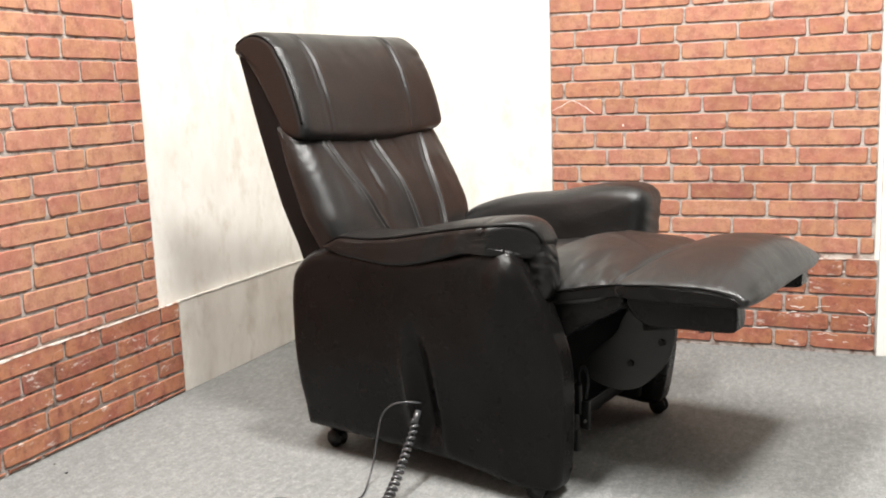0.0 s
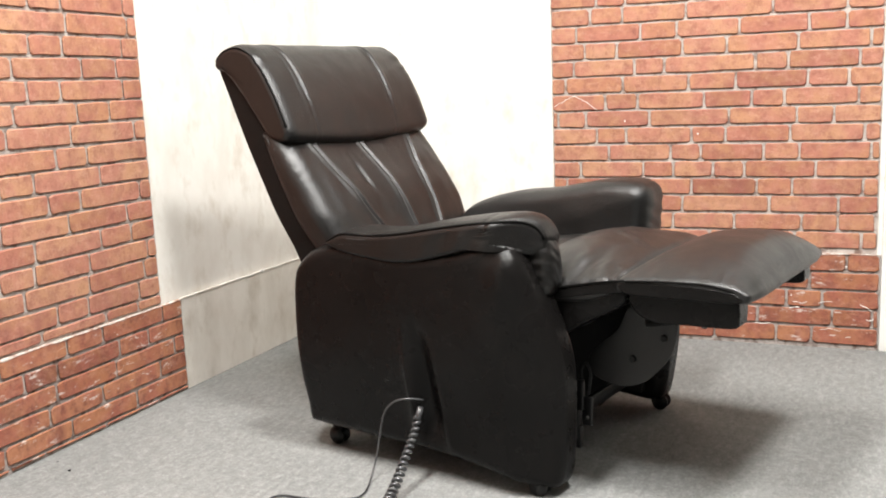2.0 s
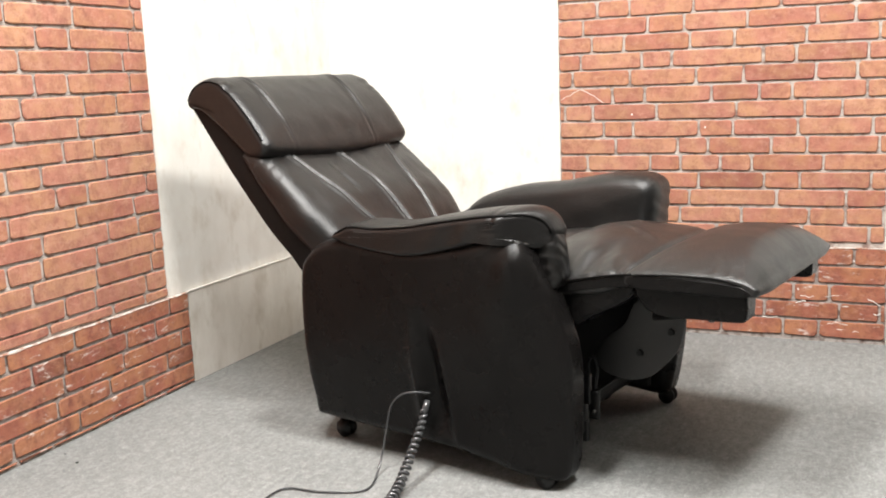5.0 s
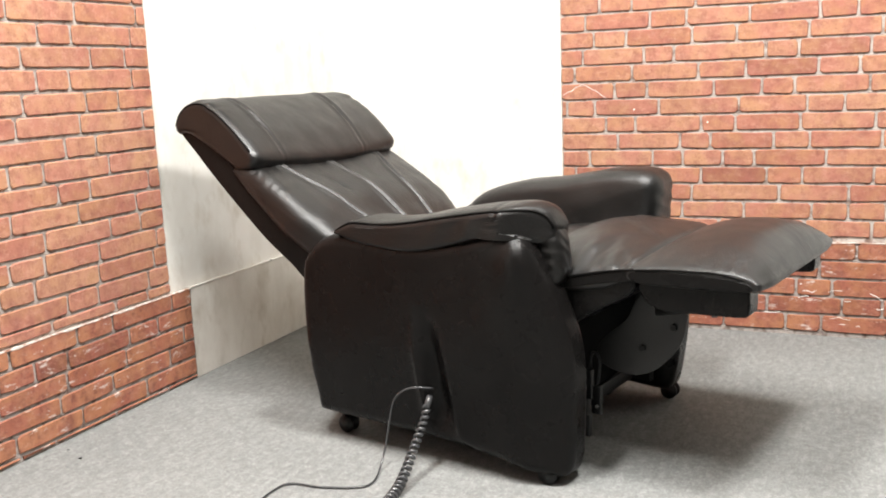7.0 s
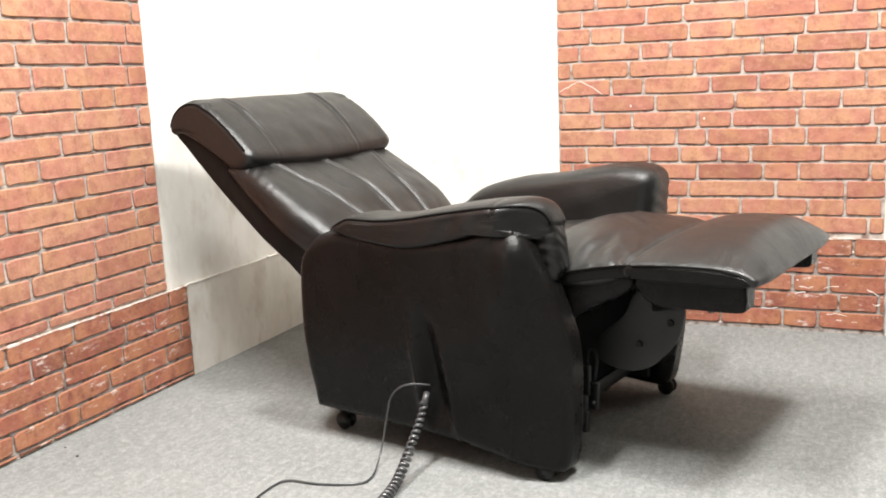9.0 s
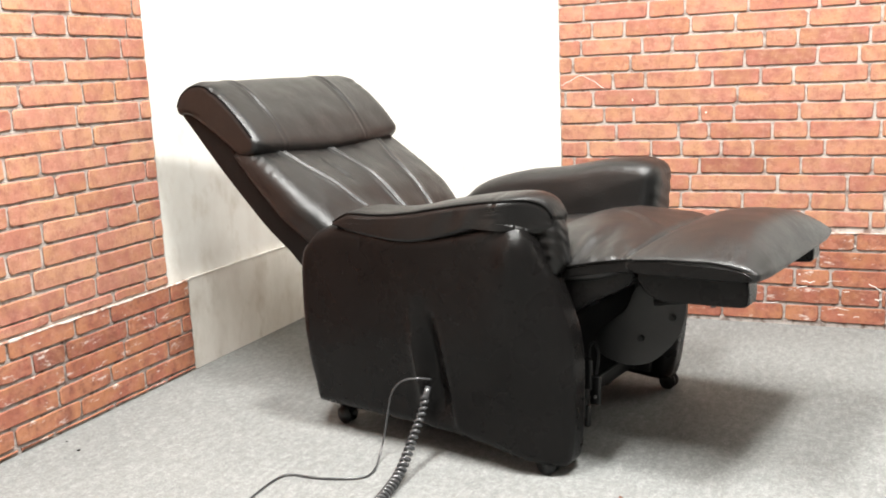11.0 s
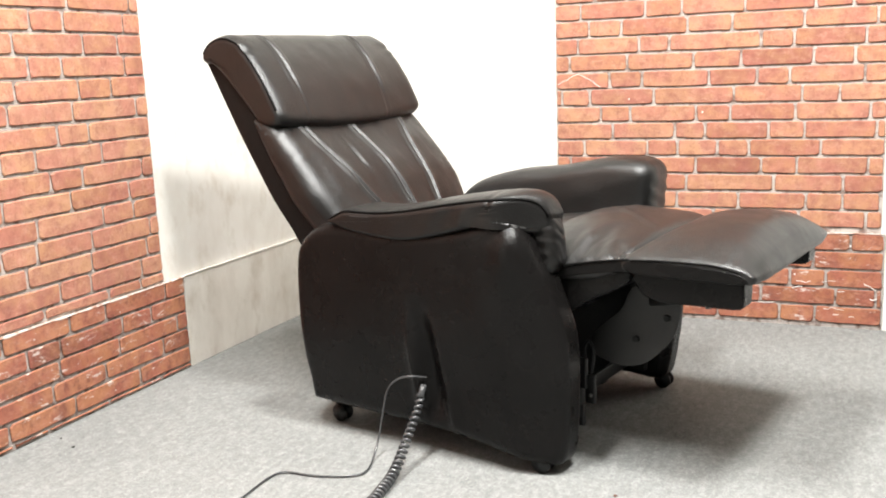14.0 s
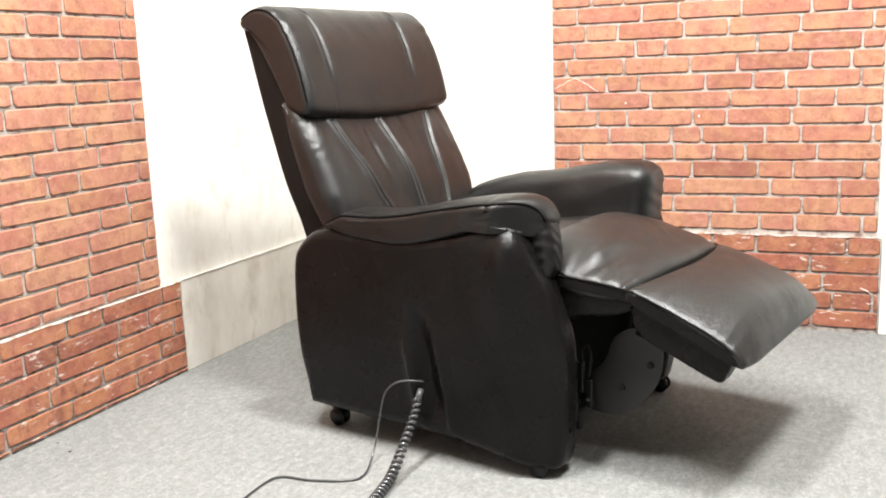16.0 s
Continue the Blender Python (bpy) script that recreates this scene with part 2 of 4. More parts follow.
def pillow(profile, v0, v1, r, shape=None, samples=72, across=24, caps=8, dome=0.0, soft=0.85):
    """A stuffed form: a closed outline (x, z), drawn along y from v0 to v1, with ends rounded by r and domed. shape(x, y, z, k)
    moves each vertex; k is how far it lies from the rim of an end, 1 along the outline."""
    P = spline(profile, samples, True)
    T = np.roll(P, -1, 0) - np.roll(P, 1, 0)
    T /= np.linalg.norm(T, axis=1)[:, None] + 1e-9
    area = 0.5 * np.sum(P[:, 0] * np.roll(P[:, 1], -1) - np.roll(P[:, 0], -1) * P[:, 1])
    N = np.stack([T[:, 1], -T[:, 0]], 1) * (1 if area > 0 else -1)
    for _ in range(samples // 12):
        N = 0.25 * np.roll(N, 1, 0) + 0.5 * N + 0.25 * np.roll(N, -1, 0)
    C = P.mean(0)
    rows = []
    for side in (0, 1):
        sign, v = (1, v0) if side == 0 else (-1, v1)
        half = []
        for i in range(1, caps + 1):
            k = i / (caps + 1)
            half.append((C + (P - N * r * soft - C) * k, v - sign * dome * (1 - k * k), k))
        for a in np.linspace(0, math.pi / 2, 7):
            half.append((P - N * r * soft * (1 - math.sin(a)), v + sign * r * (1 - math.cos(a)), 1.0))
        if side == 0:
            rows += half
            for s in np.linspace(0, 1, across + 2)[1:-1]:
                rows.append((P, v0 + r + (v1 - v0 - 2 * r) * s, 1.0))
        else:
            rows += half[::-1]
    bm = bmesh.new()
    rings = []
    for Q, v, k in rows:
        ring = []
        for x, z in Q:
            p = (x, v, z) if shape is None else shape(x, v, z, k)
            ring.append(bm.verts.new(p))
        rings.append(ring)
    n = samples
    for a, b in zip(rings, rings[1:]):
        for j in range(n):
            bm.faces.new((a[j], a[(j + 1) % n], b[(j + 1) % n], b[j]))
    for ring, v, sg in ((rings[0], v0 - dome, 1), (rings[-1], v1 + dome, -1)):
        p = (C[0], v, C[1]) if shape is None else shape(C[0], v, C[1], 0.0)
        mid = bm.verts.new(p)
        for j in range(n):
            bm.faces.new((ring[j], ring[(j + 1) % n], mid))
    return bm


def bell(x, width):
    return math.exp(-(x / width) ** 2)


def ramp01(x, a, b):
    k = min(1.0, max(0.0, (x - a) / (b - a)))
    return k * k * (3 - 2 * k)


# ---- the room ----
DEPTH, WIDTH = 8.5, 7.5


def structure(name, bm, material, label, category, smooth=False):
    return tagged(obj(name, bm, material, None, label, smooth), label, category, "", "structure")


bm = bmesh.new()
add_box(bm, -0.2, WIDTH + 0.2, -DEPTH - 0.2, 0.2, -0.12, 0.0)
structure("floor", bm, CARPET, "speckled grey short-pile carpet floor", "floor")
structure("ceiling", box(-0.2, WIDTH + 0.2, -DEPTH - 0.2, 0.2, CEILING, CEILING + 0.12), PAINT, "plain white painted ceiling", "ceiling")
wall_left = structure("wall_left", box(-0.2, -0.006, -DEPTH - 0.2, 0.2, 0, CEILING), PLASTER, "wall papered in cream mottled plaster and red brick", "wall")
wall_back = structure("wall_back", box(-0.006, WIDTH, 0.006, 0.2, 0, CEILING), PLASTER, "wall papered in cream mottled plaster and red brick", "wall")
# unseen walls, kept dark to hold down fill on chair and floor
structure("wall_right", box(WIDTH, WIDTH + 0.2, -DEPTH - 0.2, 0.2, 0, CEILING), LOW_BOUNCE_GREY, "unseen plain grey wall, added to limit bounced light", "wall")
structure("wall_front", box(-0.006, WIDTH, -DEPTH - 0.2, -DEPTH, 0, CEILING), LOW_BOUNCE_GREY, "unseen plain grey wall, added to limit bounced light", "wall")

# sheets of the wall covering: plaster print, brick beds, lower bands
EDGE_L, EDGE_R, END_R = -1.058, 0.911, 1.968
BAND_EDGE_L, BAND_L, BAND_R = -0.972, 0.287, 0.315
FAR_L = -2.9
TOP = 2.45
bed_left = structure("trim_left_brick", box(-0.006, 0.001, FAR_L, EDGE_L, BAND_L, TOP), MORTAR, "red brick patterned wall covering on the wall", "wall covering")
bed_back = structure("trim_back_brick", box(EDGE_R, END_R, -0.001, 0.006, BAND_R, TOP), MORTAR, "red brick patterned wall covering on the wall", "wall covering")
band_left = structure("baseboard_left_brick", box(-0.006, 0.004, FAR_L, BAND_EDGE_L, 0, BAND_L - 0.002), MORTAR_LOW, "lower band of dark red brick covering", "wall covering")
band_back = structure("baseboard_back_brick", box(EDGE_R, END_R + 0.012, -0.004, 0.006, 0, BAND_R - 0.002), MORTAR_LOW, "lower band of dark red brick covering", "wall covering")
structure("baseboard_left_plaster", box(-0.006, 0.006, BAND_EDGE_L + 0.001, -0.006, 0, BAND_L, 0.002), PLASTER_LOW, "lower band of grey-cream plaster covering", "wall covering")
structure("baseboard_back_plaster", box(0.006, EDGE_R - 0.001, -0.006, 0.006, 0, BAND_R - 0.01, 0.002), PLASTER_LOW, "lower band of grey-cream plaster covering", "wall covering")
structure("wall_back_panel", box(END_R + 0.015, 2.9, -0.010, 0.006, 0, 2.3, 0.003), PAINT, "white painted panel beside the brick covering", "panel")


def torn_edge(name, along, a, b, z, out, material):
    """The white paper edge on top of a band, uneven in height."""
    bm = bmesh.new()
    n = int(abs(b - a) / 0.012)
    rows = []
    for i in range(n + 1):
        s = a + (b - a) * i / n
        lo = z - 0.0012 - 0.0048 * max(0, noise.noise((s * 26, z, 1.7)) + 0.12)
        hi = z + 0.0004 + 0.0015 * noise.noise((s * 40, 3.1, z))
        quad = [(out * 0.2, lo), (out, lo), (out, hi), (out * 0.2, hi)]
        rows.append([bm.verts.new((d, s, h) if along == "y" else (s, -d, h)) for d, h in quad])
    for p, q in zip(rows, rows[1:]):
        for j in range(4):
            bm.faces.new((p[j], p[(j + 1) % 4], q[(j + 1) % 4], q[j]))
    bm.faces.new(rows[0])
    bm.faces.new(rows[-1][::-1])
    return structure(name, bm, material, "torn white paper edge along the lower band", "trim")


torn_edge("trim_left_edge", "y", FAR_L, BAND_EDGE_L, BAND_L, 0.0112, TORN)
torn_edge("trim_left_edge_plaster", "y", BAND_EDGE_L, -0.01, BAND_L + 0.002, 0.008, WHITE_EDGE)
torn_edge("trim_back_edge", "x", EDGE_R, END_R, BAND_R, 0.0112, TORN)

# the fittings on the ceiling, assumed housings out of view
for i, (fx, fy, fw, fh, watts) in enumerate(FITTINGS):
    light = tagged(new("ceiling_light"), "assumed white rectangular ceiling light out of view, switched on", "ceiling light", "ceiling lights")
    light.matrix_world = pose(fx, fy, CEILING)
    part("housing", box(-fw / 2 - 0.03, fw / 2 + 0.03, -fh / 2 - 0.03, fh / 2 + 0.03, -0.05, 0.0, 0.006), PAINT, light)
    part("diffuser", box(-fw / 2, fw / 2, -fh / 2, fh / 2, -0.062, -0.051, 0.004), GLOW, light)


# ---- the recliner ----
AT = pose(1.05, -0.996, 0, 0, 0, -12)
recliner = tagged(new("recliner"), "black-brown leather power recliner, leaning back with footrest raised", "recliner")
recliner.matrix_world = AT
BACK_PIVOT, THIGH_PIVOT, LEG_PIVOT = (-0.29, 0.335), (0.28, 0.386), (0.475, 0.470)


def local(profile, pivot):
    return [(x - pivot[0], z - pivot[1]) for x, z in profile]


SIDE = [(-0.350, 0.080), (-0.325, 0.067), (-0.15, 0.062), (0.06, 0.056), (0.25, 0.034), (0.365, 0.022), (0.402, 0.040), (0.415, 0.17), (0.419, 0.26), (0.408, 0.34),
        (0.365, 0.45), (0.318, 0.540), (0.262, 0.574), (0.20, 0.562), (0.08, 0.535), (-0.06, 0.522), (-0.20, 0.535), (-0.285, 0.523), (-0.338, 0.488),
        (-0.362, 0.44), (-0.368, 0.33), (-0.366, 0.20), (-0.358, 0.13)]

SIDE_FAR = SIDE[:4] + [(0.25, 0.047), (0.365, 0.042), (0.396, 0.062)] + SIDE[7:]


def side_shape(sign):
    def shape(x, y, z, k):
        outer = y * sign > 0.33
        if outer:
            # the gathered fold where the covering is drawn in: a sharp lip, a slope, a soft rise
            u = x + 0.019 - 0.09 * (0.385 - z)
            tall = ramp01(z, 0.07, 0.15) * (1 - ramp01(z, 0.24, 0.40))
            dip = min(1.0, max(0.0, u / 0.030)) if u < 0.030 else 1 - ramp01(u, 0.030, 0.080)
            y -= sign * tall * (0.031 * dip - 0.008 * bell(u + 0.004, 0.011))
            tall2 = ramp01(z, 0.06, 0.10) * (1 - ramp01(z, 0.15, 0.27))
            y -= sign * tall2 * (0.008 * bell(u - 0.062, 0.010) - 0.006 * bell(u - 0.085, 0.014))
            y += sign * 0.008 * bell(x - 0.22, 0.13) * bell(z - 0.36, 0.13) + sign * 0.012 * bell(x - 0.300, 0.05) * bell(z - 0.490, 0.055) - sign * 0.020 * ramp01(z, 0.505, 0.575) * bell(x - 0.275, 0.07)
            y += sign * 0.0025 * noise.noise((x * 9, z * 7, 2.0 * sign))
        y -= sign * 0.018 * ramp01(z, 0.30, 0.06)
        # the outer face turns into the front with a wide round
        if y * sign > 0.262:
            y = sign * (0.262 + (y * sign - 0.262) * (1 - 0.36 * ramp01(x, 0.21, 0.43) ** 2))
        return (x - 0.056 * ramp01(x, 0.10, 0.40), y, z)
    return shape


PAD = [(-0.245, 0.535), (-0.236, 0.546), (-0.208, 0.560), (-0.181, 0.567), (-0.104, 0.567), (-0.022, 0.575), (0.057, 0.588), (0.132, 0.600), (0.205, 0.610), (0.258, 0.612),
       (0.290, 0.602), (0.309, 0.582), (0.315, 0.562), (0.302, 0.538), (0.275, 0.536), (0.240, 0.549), (0.200, 0.551), (0.132, 0.536), (0.056, 0.516),
       (-0.023, 0.503), (-0.105, 0.506), (-0.19, 0.517), (-0.224, 0.528)]
PAD_FAR = [(-0.290, 0.515), (-0.277, 0.533), (-0.236, 0.558), (-0.177, 0.577), (-0.10, 0.593), (0.01, 0.604), (0.08, 0.616), (0.148, 0.628), (0.215, 0.633), (0.263, 0.630), (0.290, 0.616),
           (0.302, 0.595), (0.303, 0.56), (0.299, 0.52), (0.294, 0.46), (0.27, 0.40), (0.10, 0.375), (-0.10, 0.375), (-0.27, 0.40), (-0.295, 0.46)]


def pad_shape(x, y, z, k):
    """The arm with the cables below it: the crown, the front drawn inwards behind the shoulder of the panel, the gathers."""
    top = ramp01(z, 0.54, 0.60)
    mid = (y + 0.318) / 0.076
    z += 0.012 * top * (1 - mid * mid)
    front = ramp01(x, 0.215, 0.315)
    if y < -0.25:
        y = -0.25 + (y + 0.25) * (1 - 0.52 * front)
    low = ramp01(x, 0.26, 0.31) * (1 - ramp01(z, 0.555, 0.59))
    x += 0.0018 * low * math.sin(z * 230 + y * 120 + 3 * noise.noise((z * 20, y * 20, 0)))
    y -= 0.0016 * low * math.sin(z * 190 + x * 90 + 1.5)
    face = ramp01(-y, 0.345, 0.375)
    y -= face * 0.0020 * math.sin(x * 75 - z * 60 + 3 * noise.noise((x * 6, z * 9, 1.0))) * ramp01(x, -0.02, 0.12) * (1 - ramp01(x, 0.19, 0.25)) * (1 - ramp01(z, 0.575, 0.60))
    y -= face * 0.0020 * noise.noise((x * 14, y * 5, z * 24))
    # the cross seam of the pad
    y += face * 0.003 * bell(x - 0.208, 0.004)
    z -= 0.0025 * top * bell(x - 0.212, 0.004)
    return (x, y, z)


def far_shape(x, y, z, k):
    z += 0.0016 * noise.noise((x * 14, y * 14, 3.0)) * ramp01(z, 0.5, 0.56)
    x += 0.0022 * math.sin(z * 170 + y * 60) * ramp01(x, 0.285, 0.30) * (1 - ramp01(z, 0.56, 0.60))
    y += 0.004 * noise.noise((x * 9, z * 12, 6.0))
    return (x, y, z)


def cord_line(profile, first, last, y, y_end, r, soft, shape, proud, pivot=(0, 0)):
    """The line of a cord along a stretch of a stuffed form's outline (of 240 steps), at y, near the end y_end."""
    P = spline(profile, 240, True)
    T = np.roll(P, -1, 0) - np.roll(P, 1, 0)
    T /= np.linalg.norm(T, axis=1)[:, None] + 1e-9
    area = 0.5 * np.sum(P[:, 0] * np.roll(P[:, 1], -1) - np.roll(P[:, 0], -1) * P[:, 1])
    N = np.stack([T[:, 1], -T[:, 0]], 1) * (1 if area > 0 else -1)
    c = 1 - min(1.0, abs(y_end - y) / r)
    inset = r * soft * (1 - math.sqrt(1 - c * c))
    Q = P - N * (inset - proud)
    return [shape(Q[i][0] - pivot[0], y, Q[i][1] - pivot[1], 1.0) for i in range(first, last, 2)]


for sign in (-1, 1):
    v0, v1 = sorted((sign * 0.391, sign * 0.262))
    panel = part("side_panel", pillow(SIDE if sign < 0 else SIDE_FAR, v0, v1, 0.034, side_shape(sign), 200, 8, 56, 0.0), LEATHER_SHADED, recliner, "black leather side panel with a gathered fold, gloss cut for shade")
# this arm wears the dimmed leather; the far one keeps full gloss
pad = part("armrest", pillow(PAD, -0.394, -0.243, 0.024, pad_shape, 200, 40, 14, 0.0, 0.55), LEATHER_HALF_SHADED, recliner, "padded black leather armrest with gathered front")
ARM_FRONT = [(0.20, 0.44), (0.205, 0.54), (0.25, 0.575), (0.288, 0.588), (0.312, 0.566), (0.322, 0.54), (0.327, 0.50), (0.326, 0.465), (0.30, 0.44)]


def gather_shape(x, y, z, k):
    fold = math.sin(z * 230 + 170 * y + 4 * noise.noise((z * 18, y * 25, 0.0)))
    low = ramp01(x, 0.24, 0.29) * (1 - ramp01(z, 0.55, 0.585)) * ramp01(z, 0.45, 0.48)
    return (x + 0.0008 * fold * low, y - 0.0010 * fold * low, z)


part("arm_front", pillow(ARM_FRONT, -0.322, -0.250, 0.026, gather_shape, 120, 12, 14, 0.0, 0.8), LEATHER_HALF_SHADED, recliner, "gathered black leather front of the arm")
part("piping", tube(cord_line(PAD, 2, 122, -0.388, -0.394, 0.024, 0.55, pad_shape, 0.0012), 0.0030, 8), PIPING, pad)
part("armrest", pillow(PAD_FAR, 0.238, 0.394, 0.055, far_shape, 160, 16, 10, 0.006, 0.75), LEATHER, recliner, "rounded black leather armrest like a bolster")

# seat between the arms, resting on the base
SEAT = [(-0.33, 0.40), (-0.20, 0.385), (0.05, 0.375), (0.24, 0.372), (0.295, 0.39), (0.315, 0.44), (0.300, 0.482), (0.22, 0.492), (0.08, 0.482), (-0.10, 0.465), (-0.26, 0.46), (-0.34, 0.44)]


def seat_shape(x, y, z, k):
    if z > 0.43:
        z += 0.016 * (1 - (y / 0.26) ** 2) + 0.004 * noise.noise((x * 9, y * 9, 4.0))
    return (x, y, z)


part("seat_cushion", pillow(SEAT, -0.262, 0.262, 0.035, seat_shape, 72, 26, 6), LEATHER, recliner, "brown-black leather seat cushion")
base = part("base_frame", box(-0.30, 0.30, -0.235, 0.235, 0.335, 0.372, 0.004), STEEL, recliner)
part("front_apron", pillow([(0.27, 0.34), (0.30, 0.335), (0.325, 0.36), (0.322, 0.42), (0.30, 0.45), (0.27, 0.44)], -0.255, 0.255, 0.015, None, 40, 14, 4), LEATHER_SHADED, recliner)
for x in (-0.26, 0.24):
    part("cross_rail", box(x - 0.018, x + 0.018, -0.30, 0.30, 0.085, 0.12, 0.004), STEEL, recliner)
for y in (-0.225, 0.225):
    part("base_rail", box(-0.28, 0.30, y - 0.012, y + 0.012, 0.075, 0.115, 0.003), STEEL, recliner)
    for x in (-0.20, 0.255):
        part("upright", box(x - 0.015, x + 0.015, y - 0.010, y + 0.010, 0.10, 0.345, 0.003), STEEL, recliner)
# added block: makes the shaded hollow under the seat black
part("dust_cover", pillow([(-0.32, 0.075), (0.10, 0.065), (0.225, 0.07), (0.250, 0.14), (0.25, 0.32), (0.10, 0.336), (-0.20, 0.336), (-0.33, 0.32)], -0.262, 0.262, 0.01, None, 48, 10, 4), SHADE_BLACK, recliner, "black filler block beneath the seat, added for the shade there")
bm = box(0.300, 0.330, -0.215, -0.19, 0.095, 0.17, 0.004)
add_box(bm, 0.270, 0.305, -0.235, -0.195, 0.13, 0.22, 0.005)
part("bracket", bm, PLASTIC, recliner)
bm = box(0.338, 0.362, -0.206, -0.196, 0.130, 0.196, 0.003)
add_box(bm, 0.326, 0.344, -0.214, -0.202, 0.165, 0.235, 0.003)
linkage = part("linkage", bm, PLASTIC, recliner, "black steel lever of the lifting gear")
part("loop", tube(spline([(0.340, -0.201, 0.20), (0.335, -0.201, 0.255), (0.347, -0.201, 0.275), (0.358, -0.201, 0.25), (0.352, -0.201, 0.20)], 24), 0.0035, 8), STEEL, linkage)
# pale pin paints in the white glint on the lever
part("pin", tube([(0.352, -0.210, 0.150), (0.352, -0.205, 0.150)], 0.004, 10), GLINT_THREAD, linkage)
part("bracket", box(0.318, 0.336, -0.212, -0.196, 0.075, 0.125, 0.003), PLASTIC, recliner)


def add_castor(bm, x, y):
    for s in (-1, 1):
        cyl = bmesh.ops.create_cone(bm, cap_ends=True, segments=24, radius1=0.0225, radius2=0.0225, depth=0.014)["verts"]
        bmesh.ops.transform(bm, matrix=pose(x + 0.008, y + s * 0.0115, 0.0235, 90), verts=cyl)
        edges = [e for e in {e for v in cyl for e in v.link_edges} if e.calc_face_angle(0) > 1]
        bmesh.ops.bevel(bm, geom=edges, offset=0.004, segments=2, affect="EDGES")


for x, y in ((0.286, -0.324), (-0.314, -0.304), (0.302, 0.325), (-0.300, 0.325)):
    bm = box(x - 0.012, x + 0.014, y - 0.004, y + 0.004, 0.02, 0.055, 0.002)
    add_tube(bm, [(x, y, 0.045), (x, y, 0.085)], 0.009, 12)
    castor = part("castor", bm, PLASTIC, recliner, "black plastic castor")
    bm = bmesh.new()
    add_castor(bm, x, y)
    part("wheel", bm, PLASTIC, castor)
bm = box(0.16, 0.195, 0.18, 0.215, 0.03, 0.085, 0.005)
part("stop_block", bm, PLASTIC, recliner)

# backrest: shell, cushion, head pillow
SHELL = [(-0.345, 0.46), (-0.35, 0.36), (-0.385, 0.30), (-0.408, 0.32), (-0.425, 0.40), (-0.448, 0.49), (-0.51, 0.63), (-0.573, 0.775), (-0.625, 0.91), (-0.650, 0.985), (-0.625, 1.005),
         (-0.585, 0.98), (-0.52, 0.86), (-0.47, 0.75), (-0.40, 0.60)]


def shell_width(z):
    return 0.84 + 0.16 * ramp01(z, 0.30, 0.62)


def shell_shape(x, y, z, k):
    return (x, y * shell_width(z + BACK_PIVOT[1]), z)


backrest = part("backrest", pillow(local(SHELL, BACK_PIVOT), -0.288, 0.288, 0.012, shell_shape, 90, 14, 8, 0.002), BACK_CLOTH, recliner, "dark back shell of the chair")
backrest.location = (BACK_PIVOT[0], 0, BACK_PIVOT[1])

CUSHION = [(-0.262, 0.49), (-0.290, 0.555), (-0.325, 0.625), (-0.372, 0.70), (-0.425, 0.775), (-0.455, 0.805), (-0.50, 0.815), (-0.515, 0.79), (-0.475, 0.70), (-0.415, 0.57),
           (-0.365, 0.47), (-0.31, 0.445), (-0.275, 0.455)]


def cushion_seams(z):
    k = (z - 0.53) / 0.24
    return (-0.121 - 0.090 * k, 0.019 - 0.034 * k, 0.152 + 0.056 * max(0, k) ** 3)


def groove(d):
    """Height across a twin-stitched seam: ridges on each side of a dent."""
    return 0.0050 * (bell(d - 0.010, 0.006) + bell(d + 0.010, 0.006)) - 0.0080 * bell(d, 0.0045)


def cushion_shape(x, y, z, k):
    Z = z + BACK_PIVOT[1]
    X = x + BACK_PIVOT[0]
    wide = 1.0 - (0.10 if y < 0 else 0.13) * (1 - ramp01(Z, 0.46, 0.60)) - 0.03 * ramp01(Z, 0.70, 0.80)
    # front face: the line from (-0.28, 0.52) to (-0.455, 0.79)
    along = ((X + 0.28) * 0.839 + (Z - 0.52) * 0.544)
    front = ramp01(along, -0.045, -0.015)
    out = 0.0
    for s in cushion_seams(Z):
        out += 0.8 * groove(y - s)
    out += 0.012 * (1 - (y / 0.30) ** 2) * bell(Z - 0.60, 0.12)
    gather = ramp01(-y, 0.225, 0.285) * ramp01(Z, 0.66, 0.72) * max(0.0, 0.6 + 1.6 * noise.noise((y * 12, Z * 16, 7.0))) + 0.3 * ramp01(y, 0.24, 0.30)
    out += 0.0009 * gather * math.sin((Z + 0.75 * abs(y)) * 240 + 5.0 * noise.noise((y * 9, Z * 14, 0.0)))
    out += 0.006 * noise.noise((y * 8 + 3, Z * 7, 1.0)) + 0.003 * noise.noise((y * 24, Z * 15, 5.0))
    # a soft crease between the first two seams
    out -= 0.007 * bell(y + 0.085 + 0.10 * (Z - 0.68), 0.008) * ramp01(Z, 0.61, 0.66) * (1 - ramp01(Z, 0.68, 0.75))
    return (x + 0.839 * out * front, y * wide, z + 0.544 * out * front)


cushion = part("back_cushion", pillow(local(CUSHION, BACK_PIVOT), -0.308, 0.324, 0.042, cushion_shape, 220, 130, 6, 0.0), LEATHER, backrest, "black leather back cushion with three stitched seams")
HEAD = [(-0.400, 0.800), (-0.408, 0.835), (-0.432, 0.895), (-0.468, 0.962), (-0.515, 1.017), (-0.565, 1.036), (-0.615, 1.030), (-0.652, 1.002), (-0.650, 0.975), (-0.618, 0.962), (-0.575, 0.915),
        (-0.520, 0.840), (-0.485, 0.792), (-0.445, 0.776), (-0.415, 0.780)]


